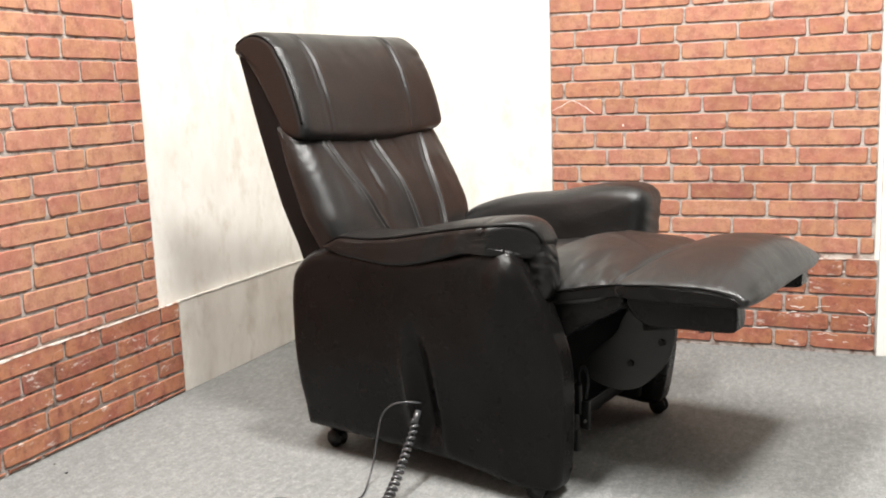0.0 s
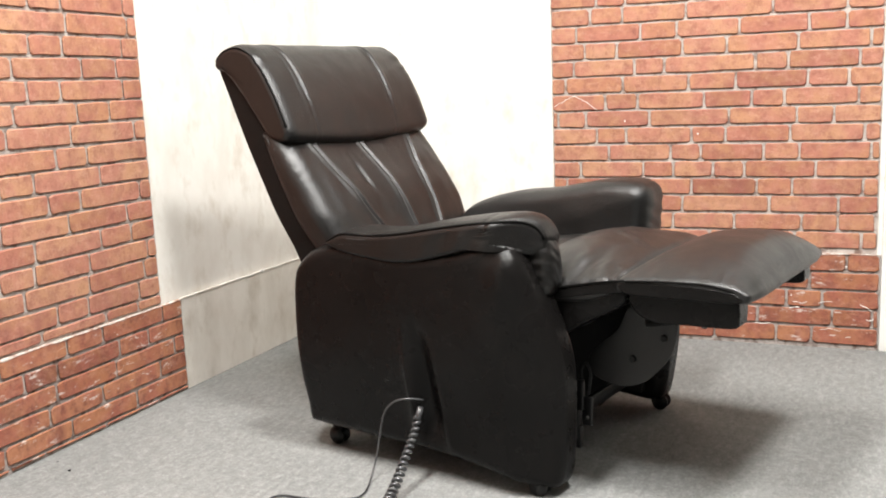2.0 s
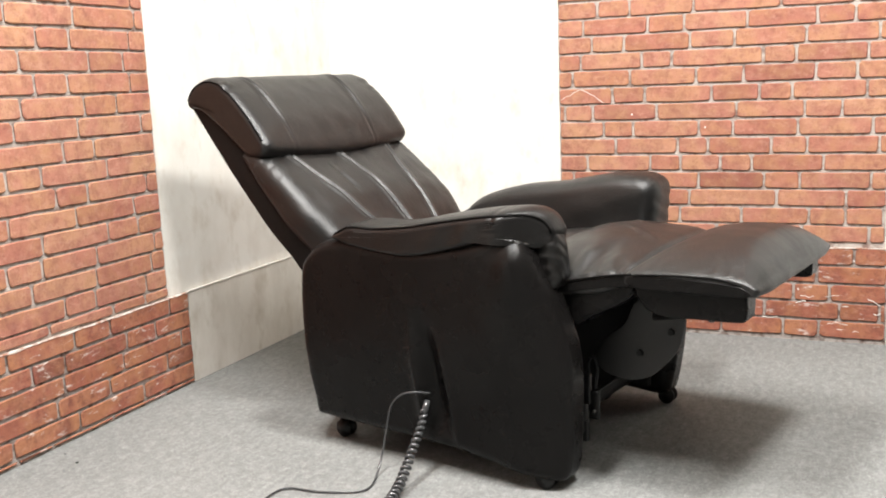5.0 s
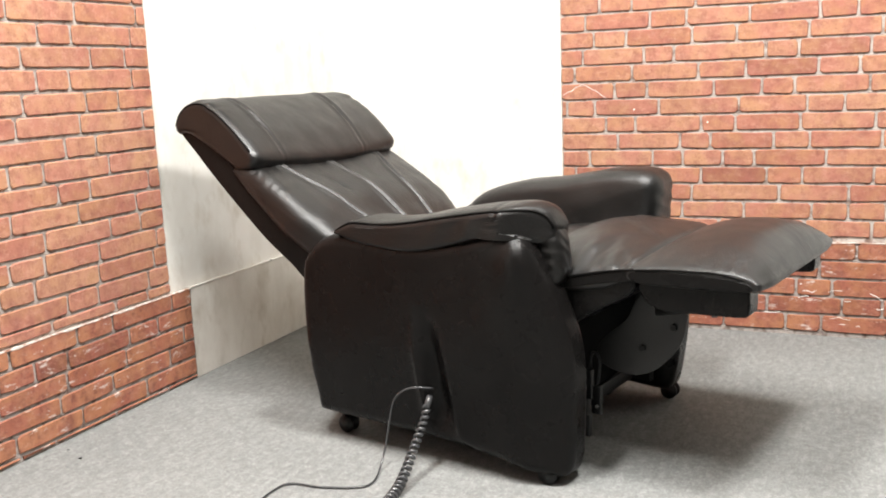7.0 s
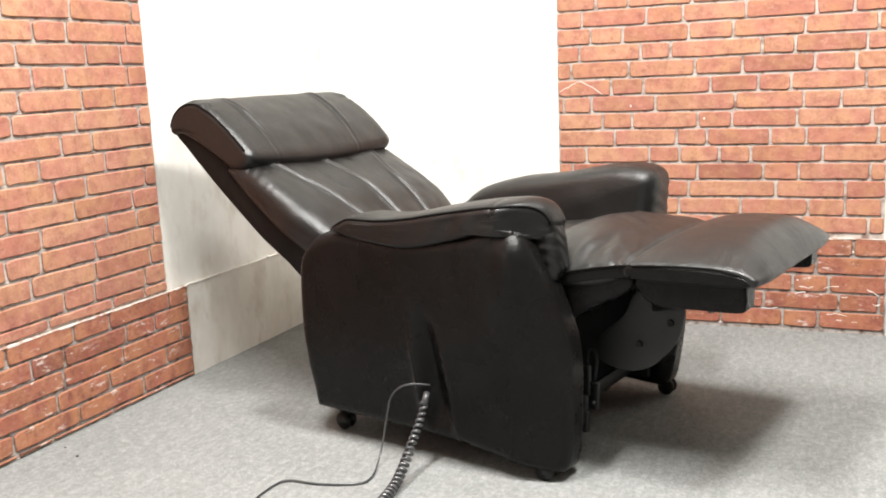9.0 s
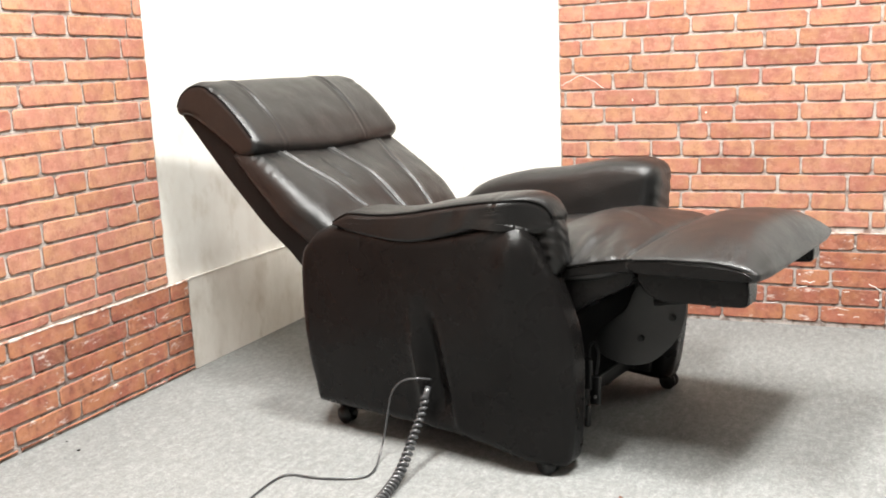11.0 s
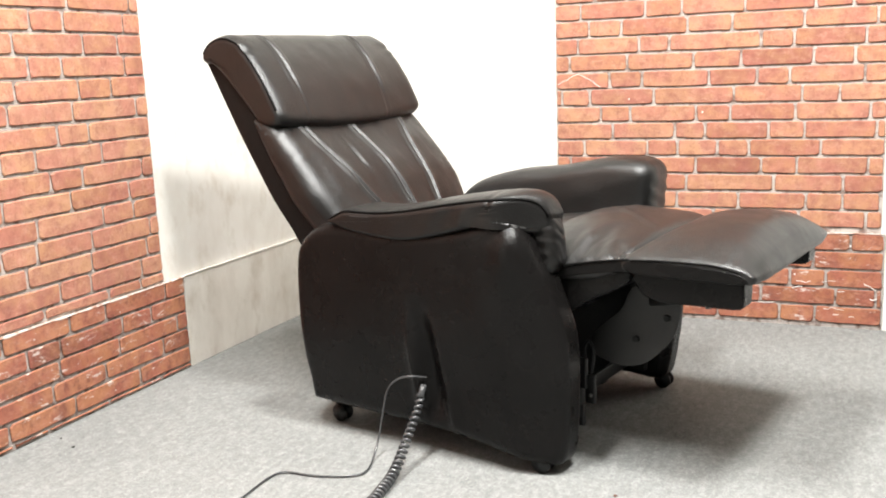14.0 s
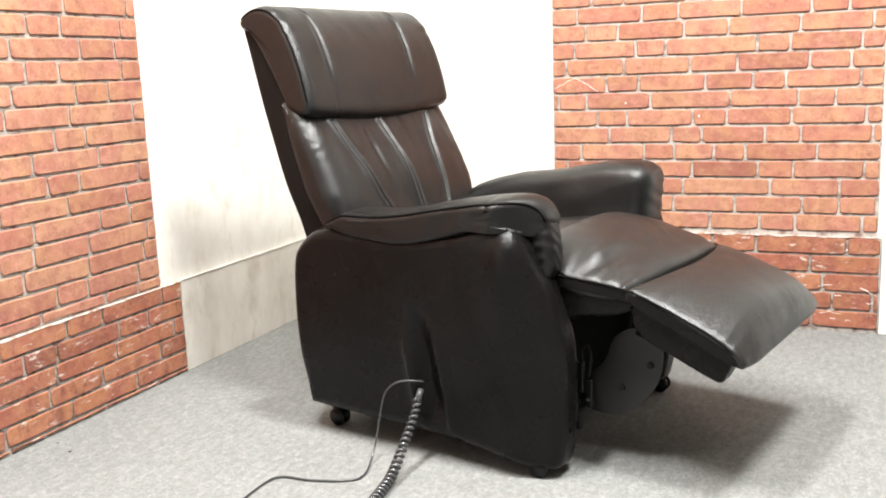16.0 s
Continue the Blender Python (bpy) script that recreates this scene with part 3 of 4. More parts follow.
def head_shape(x, y, z, k):
    Z, X = z + BACK_PIVOT[1], x + BACK_PIVOT[0]
    # outward, seen from the pillow's core
    dx, dz = X + 0.545, Z - 0.90
    front = ramp01(dx * 0.9 + dz * 0.42, 0.0, 0.05)
    out = 0.0
    for s in (-0.193, 0.154 + 0.10 * (Z - 0.92)):
        out += 0.62 * groove(y - s) * (0.25 + 0.75 * ramp01(Z, 0.84, 0.93))
    out += 0.0025 * noise.noise((y * 6, Z * 8, 9.0)) + 0.0012 * noise.noise((y * 20, Z * 20, 2.0))
    out += 0.0016 * math.sin(Z * 190 + 1.5 * noise.noise((Z * 20, y * 8, 0))) * ramp01(abs(y), 0.24, 0.29) * ramp01(Z, 0.93, 1.0)
    sag = 0.020 * (1 - (y / 0.31) ** 2) * (1 - ramp01(Z, 0.79, 0.87))
    return (x + 0.9 * out * front, y, z + 0.43 * out * front - sag)


head = part("headrest", pillow(local(HEAD, BACK_PIVOT), -0.302, 0.312, 0.034, head_shape, 170, 130, 8, 0.0, 0.6), LEATHER, backrest, "rounded black leather head pillow with two stitched seams")
part("piping", tube(cord_line(HEAD, 6, 124, -0.298, -0.302, 0.034, 0.6, head_shape, 0.0005, BACK_PIVOT), 0.0030, 8), PIPING, backrest)
# seam threads of the cushion and the pillow, paled for the highlights there
P = spline(CUSHION, 300, True)
front_line = [(x, z) for x, z in P if 0.50 < z < 0.785 and ((x + 0.28) * 0.839 + (z - 0.52) * 0.544) > -0.03]
front_line.sort(key=lambda p: p[1])
for i in range(3):
    for off in (-0.0075, 0.0075):
        pts = []
        for x, z in front_line[::2]:
            p = cushion_shape(x - BACK_PIVOT[0], cushion_seams(z)[i] + off, z - BACK_PIVOT[1], 1.0)
            pts.append((p[0] + 0.0004, p[1], p[2] + 0.0003))
        part("stitching", tube(pts, 0.0008, 5), GLINT_THREAD, backrest)

# leg section: thigh cushion, footrest cushion, board, covering plate
LEGS = [(0.466, 0.478), (0.472, 0.512), (0.490, 0.529), (0.53, 0.541), (0.58, 0.549), (0.63, 0.553), (0.68, 0.547), (0.718, 0.520), (0.734, 0.492), (0.740, 0.472), (0.722, 0.460), (0.60, 0.456), (0.50, 0.456), (0.470, 0.462)]
THIGH = [(0.20, 0.470), (0.215, 0.512), (0.265, 0.534), (0.33, 0.543), (0.40, 0.537), (0.445, 0.528), (0.466, 0.514), (0.472, 0.480), (0.45, 0.452), (0.36, 0.430), (0.24, 0.430)]


def seam_bow(y):
    """How far the seam between thigh and footrest cushion bows forward."""
    return 0.030 * (1 - (y / 0.27) ** 2) - 0.012


def leg_shape(x, y, z, k):
    X, Z = x + LEG_PIVOT[0], z + LEG_PIVOT[1]
    x += seam_bow(y) * (1 - ramp01(X, 0.47, 0.60))
    # the corners of the toe end are rounded
    side = min(1.0, abs(y) / 0.28)
    x -= 0.008 * ramp01(abs(y), 0.20, 0.285) * ramp01(X, 0.60, 0.73)
    if Z > 0.478:
        top = Z - 0.478
        z -= 0.76 * top * side ** 2.6
        z += 0.0035 * noise.noise((X * 10, y * 8, 3.0)) * (1 - side)
        z += 0.0004 * math.sin(y * 120 + 4 * noise.noise((X * 9, y * 12, 1))) * ramp01(X, 0.64, 0.71) * (1 - side)
        z += 0.0008 * math.sin(X * 150 + 5 * noise.noise((X * 12, y * 12, 1))) * bell(side - 0.9, 0.12)
    return (x, y, z)


def thigh_shape(x, y, z, k):
    X, Z = x + THIGH_PIVOT[0], z + THIGH_PIVOT[1]
    x += seam_bow(y) * ramp01(X, 0.34, 0.47)
    side = min(1.0, abs(y) / 0.28)
    if Z > 0.465:
        drop = min(0.086, max(0.034, 0.078 - 0.32 * (X - 0.345)))
        z -= min(1.0, (Z - 0.465) / 0.06) * drop * side ** 2.6
        z += 0.004 * noise.noise((X * 11, y * 9, 8.0)) * (1 - side * side)
        # folds that run from the arm towards the seam, and the dimples beside the arm
        z += 0.0045 * bell(y + 0.02 + 0.9 * (X - 0.36), 0.012) * ramp01(X, 0.31, 0.36) * (1 - ramp01(X, 0.42, 0.46))
        z += 0.0030 * bell(y - 0.06 + 0.9 * (X - 0.36), 0.010) * ramp01(X, 0.30, 0.34) * (1 - ramp01(X, 0.38, 0.43))
        z += 0.007 * bell(X - 0.345, 0.018) * bell(y + 0.205, 0.035) - 0.006 * bell(X - 0.375, 0.014) * bell(y + 0.19, 0.05)
        z += 0.0022 * math.sin(X * 110 + 5 * noise.noise((X * 10, y * 14, 1))) * bell(side - 0.86, 0.14)
        z += 0.0035 * math.sin(X * 260 + 40 * y) * ramp01(X, 0.43, 0.465) * bell(side - 0.93, 0.10)
    return (x, y, z)


thigh = part("thigh_cushion", pillow(local(THIGH, THIGH_PIVOT), -0.277, 0.277, 0.012, thigh_shape, 100, 90, 6, 0.0), LEATHER, recliner, "wrinkled brown-black leather front seat cushion")
thigh.location = (THIGH_PIVOT[0], 0, THIGH_PIVOT[1])
leg_section = part("footrest", pillow(local(LEGS, LEG_PIVOT), -0.279, 0.279, 0.012, leg_shape, 100, 80, 6, 0.0), LEATHER, recliner, "brown-black leather footrest cushion, raised")
leg_section.location = (LEG_PIVOT[0], 0, LEG_PIVOT[1])
BOARD = [(0.484, 0.460), (0.60, 0.460), (0.695, 0.462), (0.706, 0.452), (0.706, 0.418), (0.694, 0.405), (0.60, 0.402), (0.53, 0.401), (0.490, 0.420)]
BAND = [(0.474, 0.484), (0.60, 0.488), (0.69, 0.484), (0.722, 0.474), (0.715, 0.461), (0.60, 0.459), (0.480, 0.459)]


def band_shape(x, y, z, k):
    X = x + LEG_PIVOT[0]
    return (x - 0.008 * ramp01(abs(y), 0.20, 0.285) * ramp01(X, 0.60, 0.73), y, z)


# dimmed leather on these bands keeps the cushion's shaded side dark
part("cushion_band", pillow(local(BAND, LEG_PIVOT), -0.2805, 0.2805, 0.004, band_shape, 70, 16, 4), LEATHER_SHADED, leg_section, "black leather side band of the footrest cushion")
THIGH_BAND = [(0.24, 0.440), (0.30, 0.452), (0.345, 0.461), (0.41, 0.475), (0.468, 0.484), (0.474, 0.462), (0.40, 0.450), (0.29, 0.430)]
part("cushion_band", pillow(local(THIGH_BAND, THIGH_PIVOT), -0.2785, 0.2785, 0.004, None, 60, 16, 4), LEATHER_SHADED, thigh, "black leather side band of the front cushion")
for y0, y1 in ((-0.262, -0.205), (0.215, 0.272)):
    part("side_board", pillow(local(BOARD, LEG_PIVOT), y0, y1, 0.006, None, 60, 6, 4), LEATHER_SHADED, leg_section, "leather covered board along the footrest")
part("cross_board", box(0.03, 0.15, -0.206, 0.216, -0.045, -0.012, 0.004), STEEL, leg_section)
for s in (-1, 1):
    cord = []
    for x, z in spline([(0.478, 0.486), (0.54, 0.491), (0.60, 0.493), (0.652, 0.493), (0.697, 0.486), (0.722, 0.477)], 30):
        cord.append((x - LEG_PIVOT[0] - 0.008 * ramp01(x, 0.60, 0.73), s * (0.2800 - 0.006 * ramp01(x, 0.69, 0.725)), z - LEG_PIVOT[1]))
    part("piping", tube(cord, 0.0026, 8), PIPING, leg_section)
    cord = [(x - THIGH_PIVOT[0], s * 0.2790, z - THIGH_PIVOT[1]) for x, z in spline([(0.26, 0.448), (0.345, 0.465), (0.411, 0.478), (0.474, 0.487)], 24)]
    part("piping", tube(cord, 0.0026, 8), PIPING, thigh)
part("thigh_side", pillow(local([(0.25, 0.44), (0.45, 0.462), (0.472, 0.452), (0.455, 0.425), (0.38, 0.385), (0.31, 0.345), (0.265, 0.36)], THIGH_PIVOT), -0.268, 0.268, 0.012, None, 48, 14, 5), LEATHER_SHADED, thigh, "black leather flap beneath the front cushion")
for y in (-0.21, 0.21):
    part("link_bar", tube([(0.02, y, -0.085), (0.10, y, -0.070), (0.18, y, -0.062)], 0.009, 8), STEEL, leg_section)
part("screw", tube([(0.155, -0.24, -0.074), (0.155, -0.24, -0.064)], 0.006, 10), GLINT_THREAD, leg_section)

# the kidney-shaped steel plate over the linkage
PLATE_AT = (0.447, -0.17, 0.290)
KIDNEY = [(0.098, 0.055), (0.100, 0.098), (0.072, 0.130), (0.030, 0.136), (-0.012, 0.110), (-0.036, 0.062), (-0.080, 0.022), (-0.108, -0.012), (-0.095, -0.050),
          (-0.035, -0.066), (0.018, -0.054), (0.056, -0.022), (0.085, 0.015)]
plate = part("linkage_plate", pillow(KIDNEY, -0.003, 0.003, 0.0015, None, 90, 2, 3), PLATE, recliner, "dark grey kidney-shaped steel plate")
plate.location = PLATE_AT
for x, z in ((0.0, 0.0), (0.072, 0.055)):
    bm = bmesh.new()
    cyl = bmesh.ops.create_cone(bm, cap_ends=True, segments=6, radius1=0.0085, radius2=0.0075, depth=0.006)["verts"]
    bmesh.ops.transform(bm, matrix=pose(x, -0.006, z, 90), verts=cyl)
    part("bolt", bm, STEEL, plate, smooth=False)

# the lower rear flap, pushed out as the back leans
rear_flap = part("rear_flap", pillow([(-0.014, 0.0), (0.014, 0.0), (0.016, 0.10), (0.014, 0.225), (-0.010, 0.225), (-0.016, 0.10)], -0.30, 0.255, 0.010, None, 40, 8, 4), BACK_CLOTH, recliner, "black cloth flap behind the seat")
rear_flap.location = (-0.342, 0, 0.235)

# ---- cables at the side of the recliner ----
coil = tagged(new("coiled_cable"), "black coiled handset cable hanging from the recliner onto the carpet", "cable")
hang = spline([(0.984, -1.386, 0.152), (0.982, -1.402, 0.122), (0.978, -1.455, 0.072), (0.979, -1.53, 0.024), (0.985, -1.62, 0.0135), (1.0, -1.75, 0.0135), (1.04, -1.90, 0.0135)], 700)
turns = []
for i, p in enumerate(hang):
    d = Vector(hang[min(i + 1, 699)] - hang[max(i - 1, 0)]).normalized()
    a = d.cross(Vector((1, 0, 0))).normalized()
    b = d.cross(a)
    ang = i / 700 * 2 * math.pi * 40
    turns.append(Vector(p) + (0.0060 + 0.0030 * ramp01(i, 0, 250)) * (math.cos(ang) * a + math.sin(ang) * b))
part("coil", tube(turns, 0.0044, 8), CABLE, coil)
part("plug", tube([(0.986, -1.372, 0.172), (0.984, -1.388, 0.146)], 0.008, 12), CABLE, coil)
cord = tagged(new("power_cable"), "thin black power cable looping onto the carpet", "cable")
run = spline([(0.994, -1.372, 0.190), (0.965, -1.395, 0.197), (0.932, -1.398, 0.188), (0.904, -1.396, 0.158), (0.888, -1.394, 0.10), (0.879, -1.402, 0.045), (0.882, -1.44, 0.008),
              (0.896, -1.50, 0.004), (0.880, -1.535, 0.004), (0.80, -1.562, 0.004), (0.725, -1.566, 0.004), (0.705, -1.60, 0.004), (0.706, -1.70, 0.004), (0.72, -1.90, 0.004), (0.75, -2.1, 0.004)], 160)
part("lead", tube(run, 0.0024, 8), CABLE, cord)

# ---- small marks ----
tack = tagged(new("paper_tack"), "small pale tack on the lower wall band", "tack")
part("pin", tube([(0.006, -0.530, 0.291), (0.014, -0.530, 0.289)], 0.004, 8), WHITE_EDGE, tack)


CRUMBS = [(0.132, -1.599), (0.059, -1.563), (1.446, -1.446)]
SCUFFS = [[(0.918, 0.811), (0.957, 0.829), (0.992, 0.846)], [(0.992, 0.846), (1.028, 0.825), (1.071, 0.797)], [(1.925, 0.150), (1.944, 0.140), (1.961, 0.130)],
          [(1.721, 0.152), (1.743, 0.149), (1.764, 0.152)], [(1.799, 0.150), (1.819, 0.157), (1.841, 0.156)], [(1.709, 0.126), (1.725, 0.133), (1.740, 0.132)],
          [(1.849, 0.124), (1.859, 0.121), (1.868, 0.121)], [(1.806, 0.061), (1.839, 0.065), (1.869, 0.063)], [(1.944, 0.103), (1.954, 0.100), (1.965, 0.102)],
          [(1.836, 0.044), (1.846, 0.042), (1.853, 0.045)], [(1.883, 0.039), (1.892, 0.042), (1.899, 0.040)], [(1.603, 0.072), (1.628, 0.072), (1.653, 0.075)]]
FLECKS = [(1.880, 0.273), (1.715, 0.173), (1.168, 0.755), (1.412, 0.708)]


def crumb(x, y, size, material):
    bm = bmesh.new()
    bmesh.ops.create_icosphere(bm, subdivisions=2, radius=size)
    for v in bm.verts:
        v.co = v.co * (1 + 0.5 * noise.noise(v.co * 200 + Vector((x * 50, y * 50, 0))))
        v.co.z *= 0.4
    ob = tagged(obj("lint", bm, material, None), "tiny crumb of lint lying on the carpet", "lint", "crumbs on the carpet")
    ob.matrix_world = pose(x, y, size * 0.35)


crumb(CRUMBS[0][0], CRUMBS[0][1], 0.004, PLASTIC)
crumb(CRUMBS[1][0], CRUMBS[1][1], 0.003, PLASTIC)
crumb(CRUMBS[2][0], CRUMBS[2][1], 0.0045, BRICK_RIM)

# pale scuffs across the brick print
for i, line in enumerate(SCUFFS):
    bm = bmesh.new()
    # the lower band stands a little further out than the sheet above it
    pts = spline([(x, -0.0072 if z > BAND_R else -0.0101, z) for x, z in line], 16)
    pts = [(x, y, z + 0.004 * noise.noise((x * 70, z * 40, 0))) for x, y, z in pts]
    add_tube(bm, pts, 0.0010 if i < 2 else (0.0012, 0.0009, 0.0015)[i % 3], 6)
    structure("trim_scuff", bm, WHITE_EDGE, "pale scratch across the brick covering", "scratch")

for x, z in FLECKS:
    bm = bmesh.new()
    bmesh.ops.create_icosphere(bm, subdivisions=2, radius=0.0030)
    for v in bm.verts:
        v.co = v.co * (1 + 0.4 * noise.noise(v.co * 300 + Vector((x * 40, z * 40, 0))))
        v.co = Vector((v.co.x + x, v.co.y * 0.3 - (0.0072 if z > BAND_R else 0.0101), v.co.z + z))
    structure("trim_fleck", bm, WHITE_EDGE, "small white chip in the brick covering", "chip")


# ---- bricks ----
COURSES_LEFT = ["4 23 22 11", "7 22 11 22", "10 13 23 11", "8 23 11 22", "14 12 21 22", "5 24 21 11", "24 11 22 22", "20 23 11 22", "5 23 11 22", "11 22 22 22", "10 12 23 22", "4 23 19 11", "6 22 22 11", "9 20 11 22", "10 13 23 22"]
COURSES_BACK = ["14 11 21 27 22", "9 22 12 20 21 11", "12 11 22 14 22 21", "8 21 10 29 10 21", "5 20 22 15 22 12", "19 11 22 15 10 22", "2 10 22 26 21 11", "16 10 22 11 20 22",
                "20 21 10 20 11 21", "10 22 10 13 10 22", "5 22 21 21 11 21", "13 22 10 28 21", "19 23 20 21 11", "15 18 21 16 11 20"]
BAND_COURSES_LEFT = ["9 25 13 22", "16 12 23 11", "5 25 22 22", "12 24 19 22", "23 25 22 11", "14 22 22 11"]
BAND_COURSES_BACK = ["22 11 22 14 28 22", "11 22 11 20 22 22", "13 22 22 22 11 22", "22 11 15 22 23 12", "11 23 22 20 11 22", "20 22 22 11 22"]
brick_meshes = {}
rng = random.Random(5)


def brick_mesh(length, height, material, variant):
    """A worn brick face: an eight-cornered, slightly uneven slab with sloping rims, its middle at the origin and its face towards +y."""
    key = (round(length, 3), round(height, 3), material.name, variant)
    if key in brick_meshes:
        return brick_meshes[key]
    r = random.Random(str(key))
    bm = bmesh.new()
    bm_ring(bm, length, height, r, Matrix.Identity(4))
    me = bpy.data.meshes.new("brick")
    bmesh.ops.recalc_face_normals(bm, faces=bm.faces)
    bm.to_mesh(me)
    bm.free()
    me.materials.append(material)
    me.materials.append(BRICK_RIM)
    brick_meshes[key] = me
    return me


def bm_ring(bm, length, height, r, m):
    a, b = length / 2, height / 2
    c = min(0.008, a * 0.5)
    outline = []
    for sx, sz, first in ((1, -1, True), (1, 1, False), (-1, 1, True), (-1, -1, False)):
        c1, c2 = c * r.uniform(0.35, 1.1), c * r.uniform(0.35, 1.1)
        two = [(sx * (a - c1), sz * b), (sx * a, sz * (b - c2))]
        outline += two if first else two[::-1]
    cut = [outline[i] for i in range(8)]
    outline = []
    for i in range(8):
        p, q = cut[i], cut[(i + 1) % 8]
        outline.append(p)
        if abs(p[0] - q[0]) > 0.05:
            for k in (0.33, 0.67):
                outline.append((p[0] + (q[0] - p[0]) * k, p[1] + (q[1] - p[1]) * k))
    n = len(outline)
    outline = [(x + r.uniform(-0.0015, 0.0015), z + r.uniform(-0.0014, 0.0014)) for x, z in outline]
    rings = []
    # the rim slips below the brick, like the print's shadow line
    dx, dz = r.uniform(-0.0016, 0.0010), -0.0016
    for depth, grow, lean in ((-0.002, -0.0024, 1), (0.0035, 0.0004, 0), (0.0062, 0.0030, 0)):
        rings.append([bm.verts.new(m @ Vector((x + lean * dx - math.copysign(min(grow, abs(x)), x), depth, z + lean * dz - math.copysign(grow, z)))) for x, z in outline])
    for level, (p, q) in enumerate(zip(rings, rings[1:])):
        for j in range(n):
            bm.faces.new((p[j], p[(j + 1) % n], q[(j + 1) % n], q[j])).material_index = 1 - level
    bm.faces.new(rings[-1])


def lay(parent, courses, start, end, z_top, pitch, z_low, place, material, joint=0.0068):
    """Lay the courses downwards from z_top; start and end run along the wall; place(s, z) is a brick's pose."""
    count = 0
    for i, course in enumerate(courses):
        z1, z0 = z_top - i * pitch, z_top - (i + 1) * pitch
        z0, z1 = max(z0, z_low), z1
        if z1 - z0 < 0.012:
            continue
        s, step = 0.0, 0
        lengths = [int(w) / 100 for w in course.split()]
        while s < abs(end - start) - 0.004:
            full = lengths[step] if step < len(lengths) else (0.22, 0.22, 0.11)[(step + i) % 3]
            full = min(full, abs(end - start) - s)
            if full > 0.014:
                h = z1 - z0 - joint
                me = brick_mesh(full - joint, h, material, rng.randrange(4))
                ob = new("brick", me)
                ob.parent = parent
                ob.matrix_world = place(s + full / 2, (z0 + z1) / 2)
                count += 1
            s += full
            step += 1
    return count


def on_left(start, out):
    return lambda s, z: pose(out, start - s, z + rng.uniform(-0.0007, 0.0007), 0, rng.uniform(-0.25, 0.25), -90)


def on_back(start, out):
    return lambda s, z: pose(start + s, -out, z + rng.uniform(-0.0007, 0.0007), 0, rng.uniform(-0.25, 0.25), 180)


lay(bed_left, COURSES_LEFT, EDGE_L, -2.3, 1.1225, 0.0571, BAND_L + 0.004, on_left(EDGE_L, 0.001), BRICK)
lay(bed_back, COURSES_BACK, EDGE_R, END_R, 1.1385, 0.0578, BAND_R + 0.004, on_back(EDGE_R, 0.001), BRICK)
lay(bed_back, COURSES_BACK[4:8], EDGE_R, END_R, 1.1385 + 4 * 0.0578, 0.0578, 1.139, on_back(EDGE_R, 0.001), BRICK)
lay(bed_left, COURSES_LEFT[5:9], EDGE_L, -2.3, 1.1225 + 4 * 0.0571, 0.0571, 1.123, on_left(EDGE_L, 0.001), BRICK)
lay(band_left, BAND_COURSES_LEFT, BAND_EDGE_L, -2.3, 0.290, 0.0545, 0.004, on_left(BAND_EDGE_L, 0.004), BRICK_LOW)
lay(band_back, BAND_COURSES_BACK, EDGE_R, END_R + 0.012, 0.316, 0.0607, 0.004, on_back(EDGE_R, 0.004), BRICK_LOW)


def lay_rest(name, parent, along, start, end, z0, z1, pitch, turn, out):
    """The courses higher up, joined."""
    bm = bmesh.new()
    z, i = z0, 0
    r = random.Random(3)
    while z + pitch < z1:
        s = 0.0
        step = i
        first = (0.16, 0.05, 0.21, 0.10)[i % 4]
        while s < abs(end - start) - 0.02:
            full = min(first if s == 0 else (0.22, 0.22, 0.11)[step % 3], abs(end - start) - s)
            c = start - (s + full / 2) if along == "y" else start + s + full / 2
            m = pose(out, c, z + pitch / 2, 0, 0, turn) if along == "y" else pose(c, -out, z + pitch / 2, 0, 0, turn)
            if full > 0.016:
                bm_ring(bm, full - 0.0068, pitch - 0.0068, r, m)
            s += full
            step += 1
        z += pitch
        i += 1
    ob = part(name, bm, BRICK, parent, smooth=False)
    ob.data.materials.append(BRICK_RIM)
    ob["kind"] = "stuff"


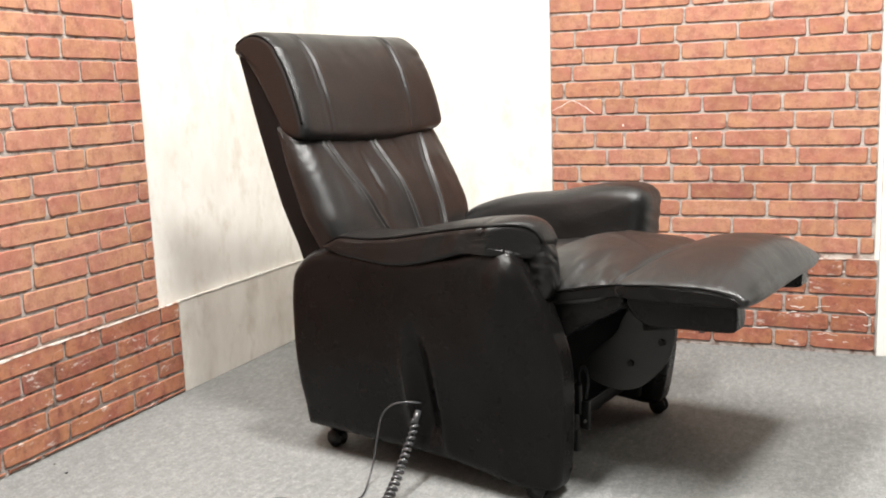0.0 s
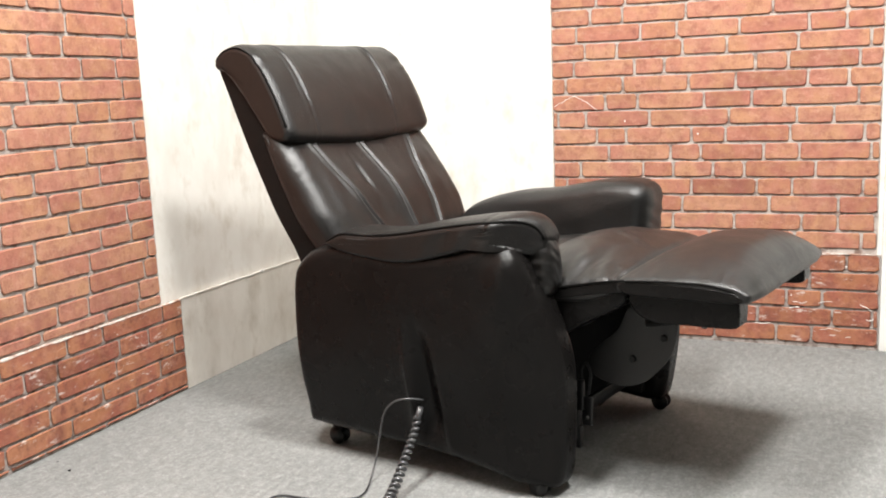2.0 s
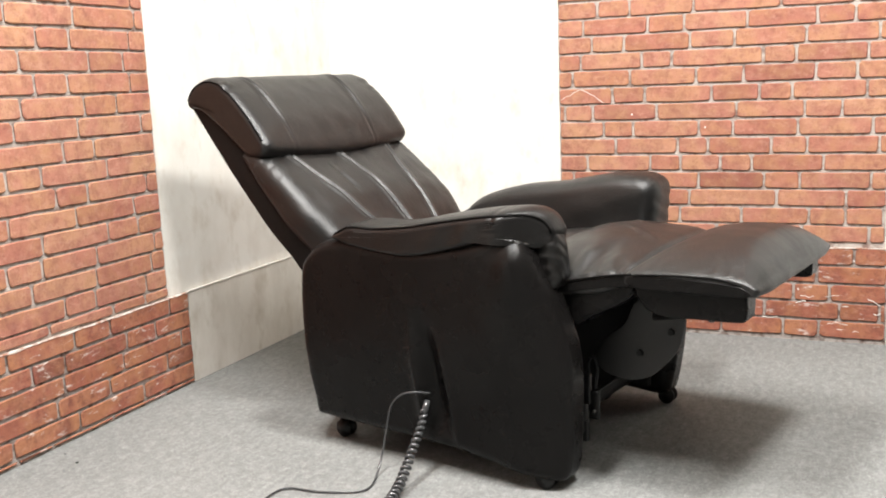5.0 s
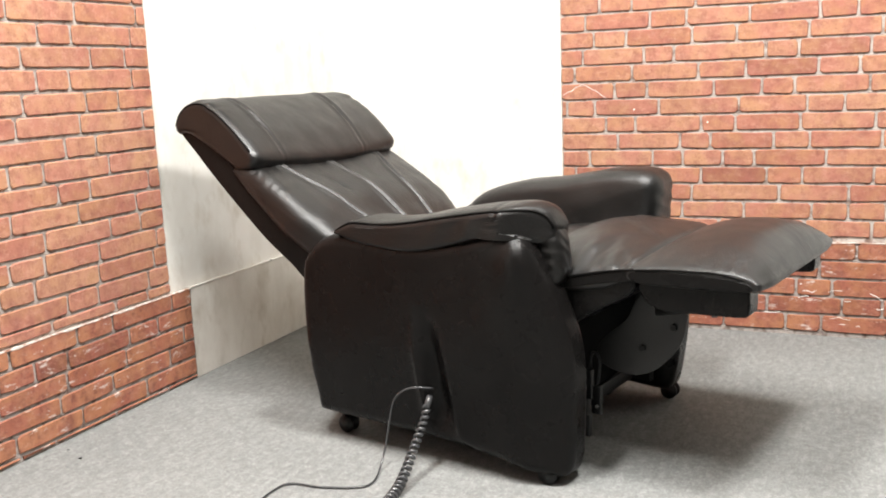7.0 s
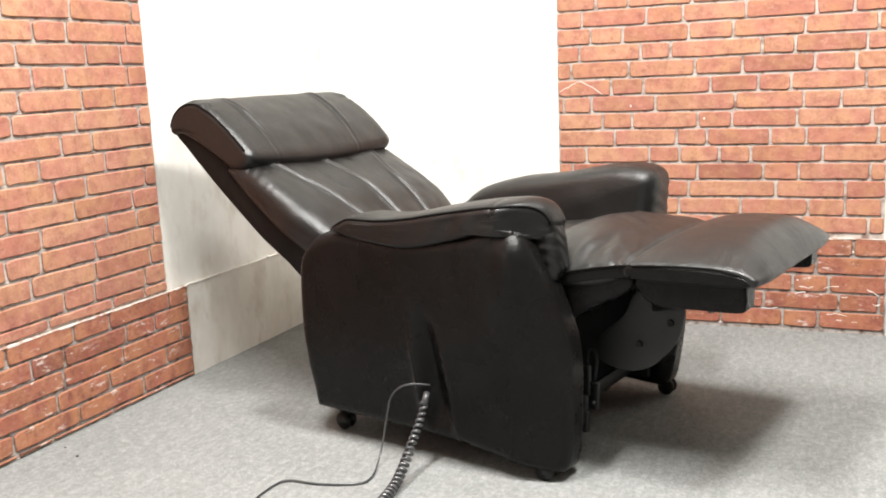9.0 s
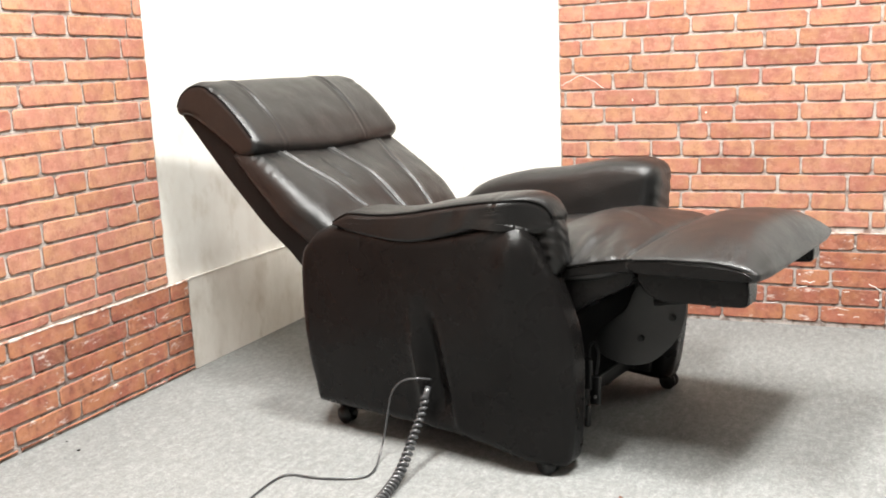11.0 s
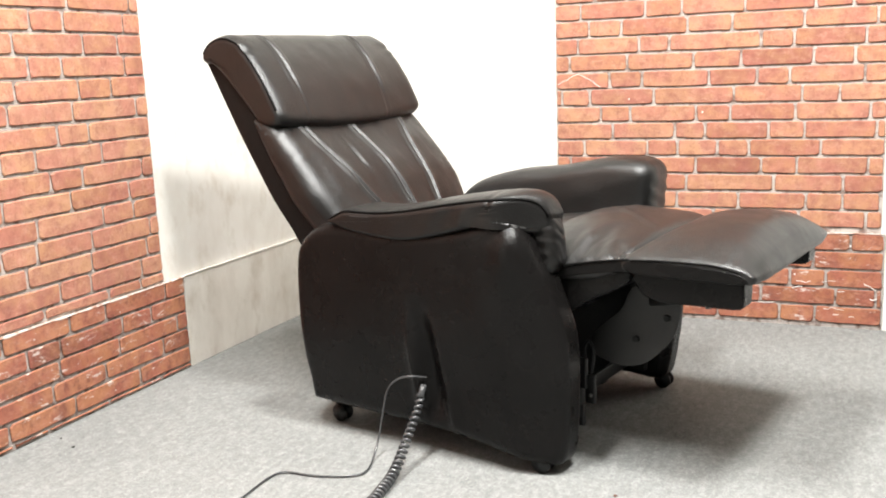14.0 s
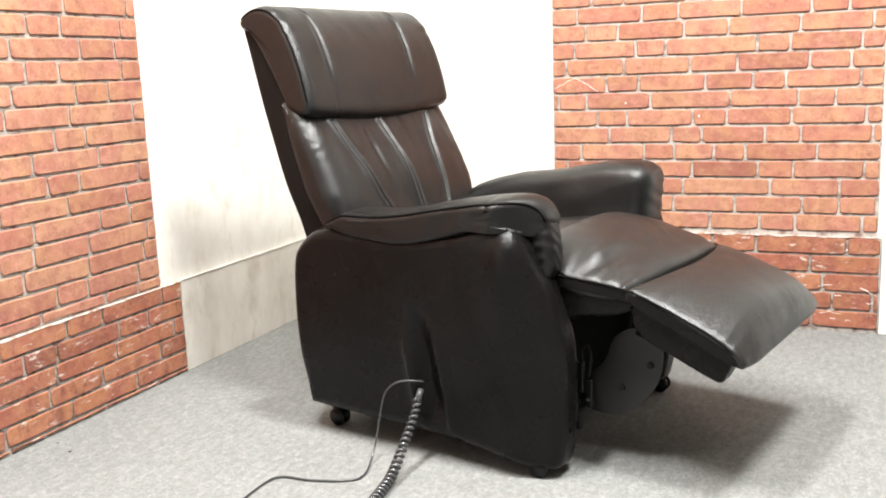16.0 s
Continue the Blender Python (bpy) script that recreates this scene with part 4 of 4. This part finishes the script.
lay_rest("upper_bricks", bed_left, "y", EDGE_L, FAR_L, 1.1225 + 4 * 0.0571, TOP, 0.0571, -90, 0.001)
lay_rest("upper_bricks", bed_back, "x", EDGE_R, END_R, 1.1385 + 4 * 0.0578, TOP, 0.0578, 180, 0.001)


# ---- what moves ----
# seconds, degrees by which the back leans further than when upright at rest
LEAN = [(0.0, -4.8), (0.5, -4.7), (1.0, -2.2), (1.5, 0.0), (2.0, 2.4), (2.5, 5.1), (3.0, 7.4), (3.5, 10.0), (4.0, 12.4), (6.5, 23.6), (7.0, 25.3), (7.5, 26.6), (8.0, 26.5), (8.5, 26.6),
        (9.0, 26.3), (9.9, 26.2), (10.5, 25.0), (11.0, 22.7), (11.5, 20.4), (12.0, 18.0), (12.5, 15.7), (13.0, 13.3), (13.5, 10.6), (14.0, 8.1), (14.5, 4.2), (15.0, 0.8), (15.5, -3.0), (16.0, -6.4)]
# seconds, degrees by which the leg section has sunk
SINK = [(0.0, 0.0), (6.5, 0.0), (13.0, 0.1), (13.5, 0.3), (14.0, 1.0), (14.5, 7.5), (15.0, 14.0), (15.5, 19.8), (16.0, 25.6)]


def motions():
    walk(backrest, [(t, pose(BACK_PIVOT[0], 0, BACK_PIVOT[1], 0, -a, 0)) for t, a in LEAN])
    # the front cushion sinks by two thirds of the footrest's angle and carries the seam, on which the footrest hinges
    walk(thigh, [(t, pose(THIGH_PIVOT[0], 0, THIGH_PIVOT[1], 0, 0.66 * a, 0)) for t, a in SINK])
    dx, dz = LEG_PIVOT[0] - THIGH_PIVOT[0], LEG_PIVOT[1] - THIGH_PIVOT[1]
    rows = []
    for t, a in SINK:
        c, d = math.cos(radians(0.66 * a)), math.sin(radians(0.66 * a))
        rows.append((t, pose(THIGH_PIVOT[0] + c * dx + d * dz, 0, THIGH_PIVOT[1] - d * dx + c * dz, 0, a, 0)))
    walk(leg_section, rows)
    walk(rear_flap, [(t, pose(-0.342 - 0.046 * ramp01(a, 7, 25), 0, 0.235)) for t, a in LEAN])
    walk(plate, [(t, pose(PLATE_AT[0] - 0.027 * a / 25.6, PLATE_AT[1], PLATE_AT[2] - 0.111 * a / 25.6, 0, -5 * a / 25.6, 0)) for t, a in SINK])


motions()
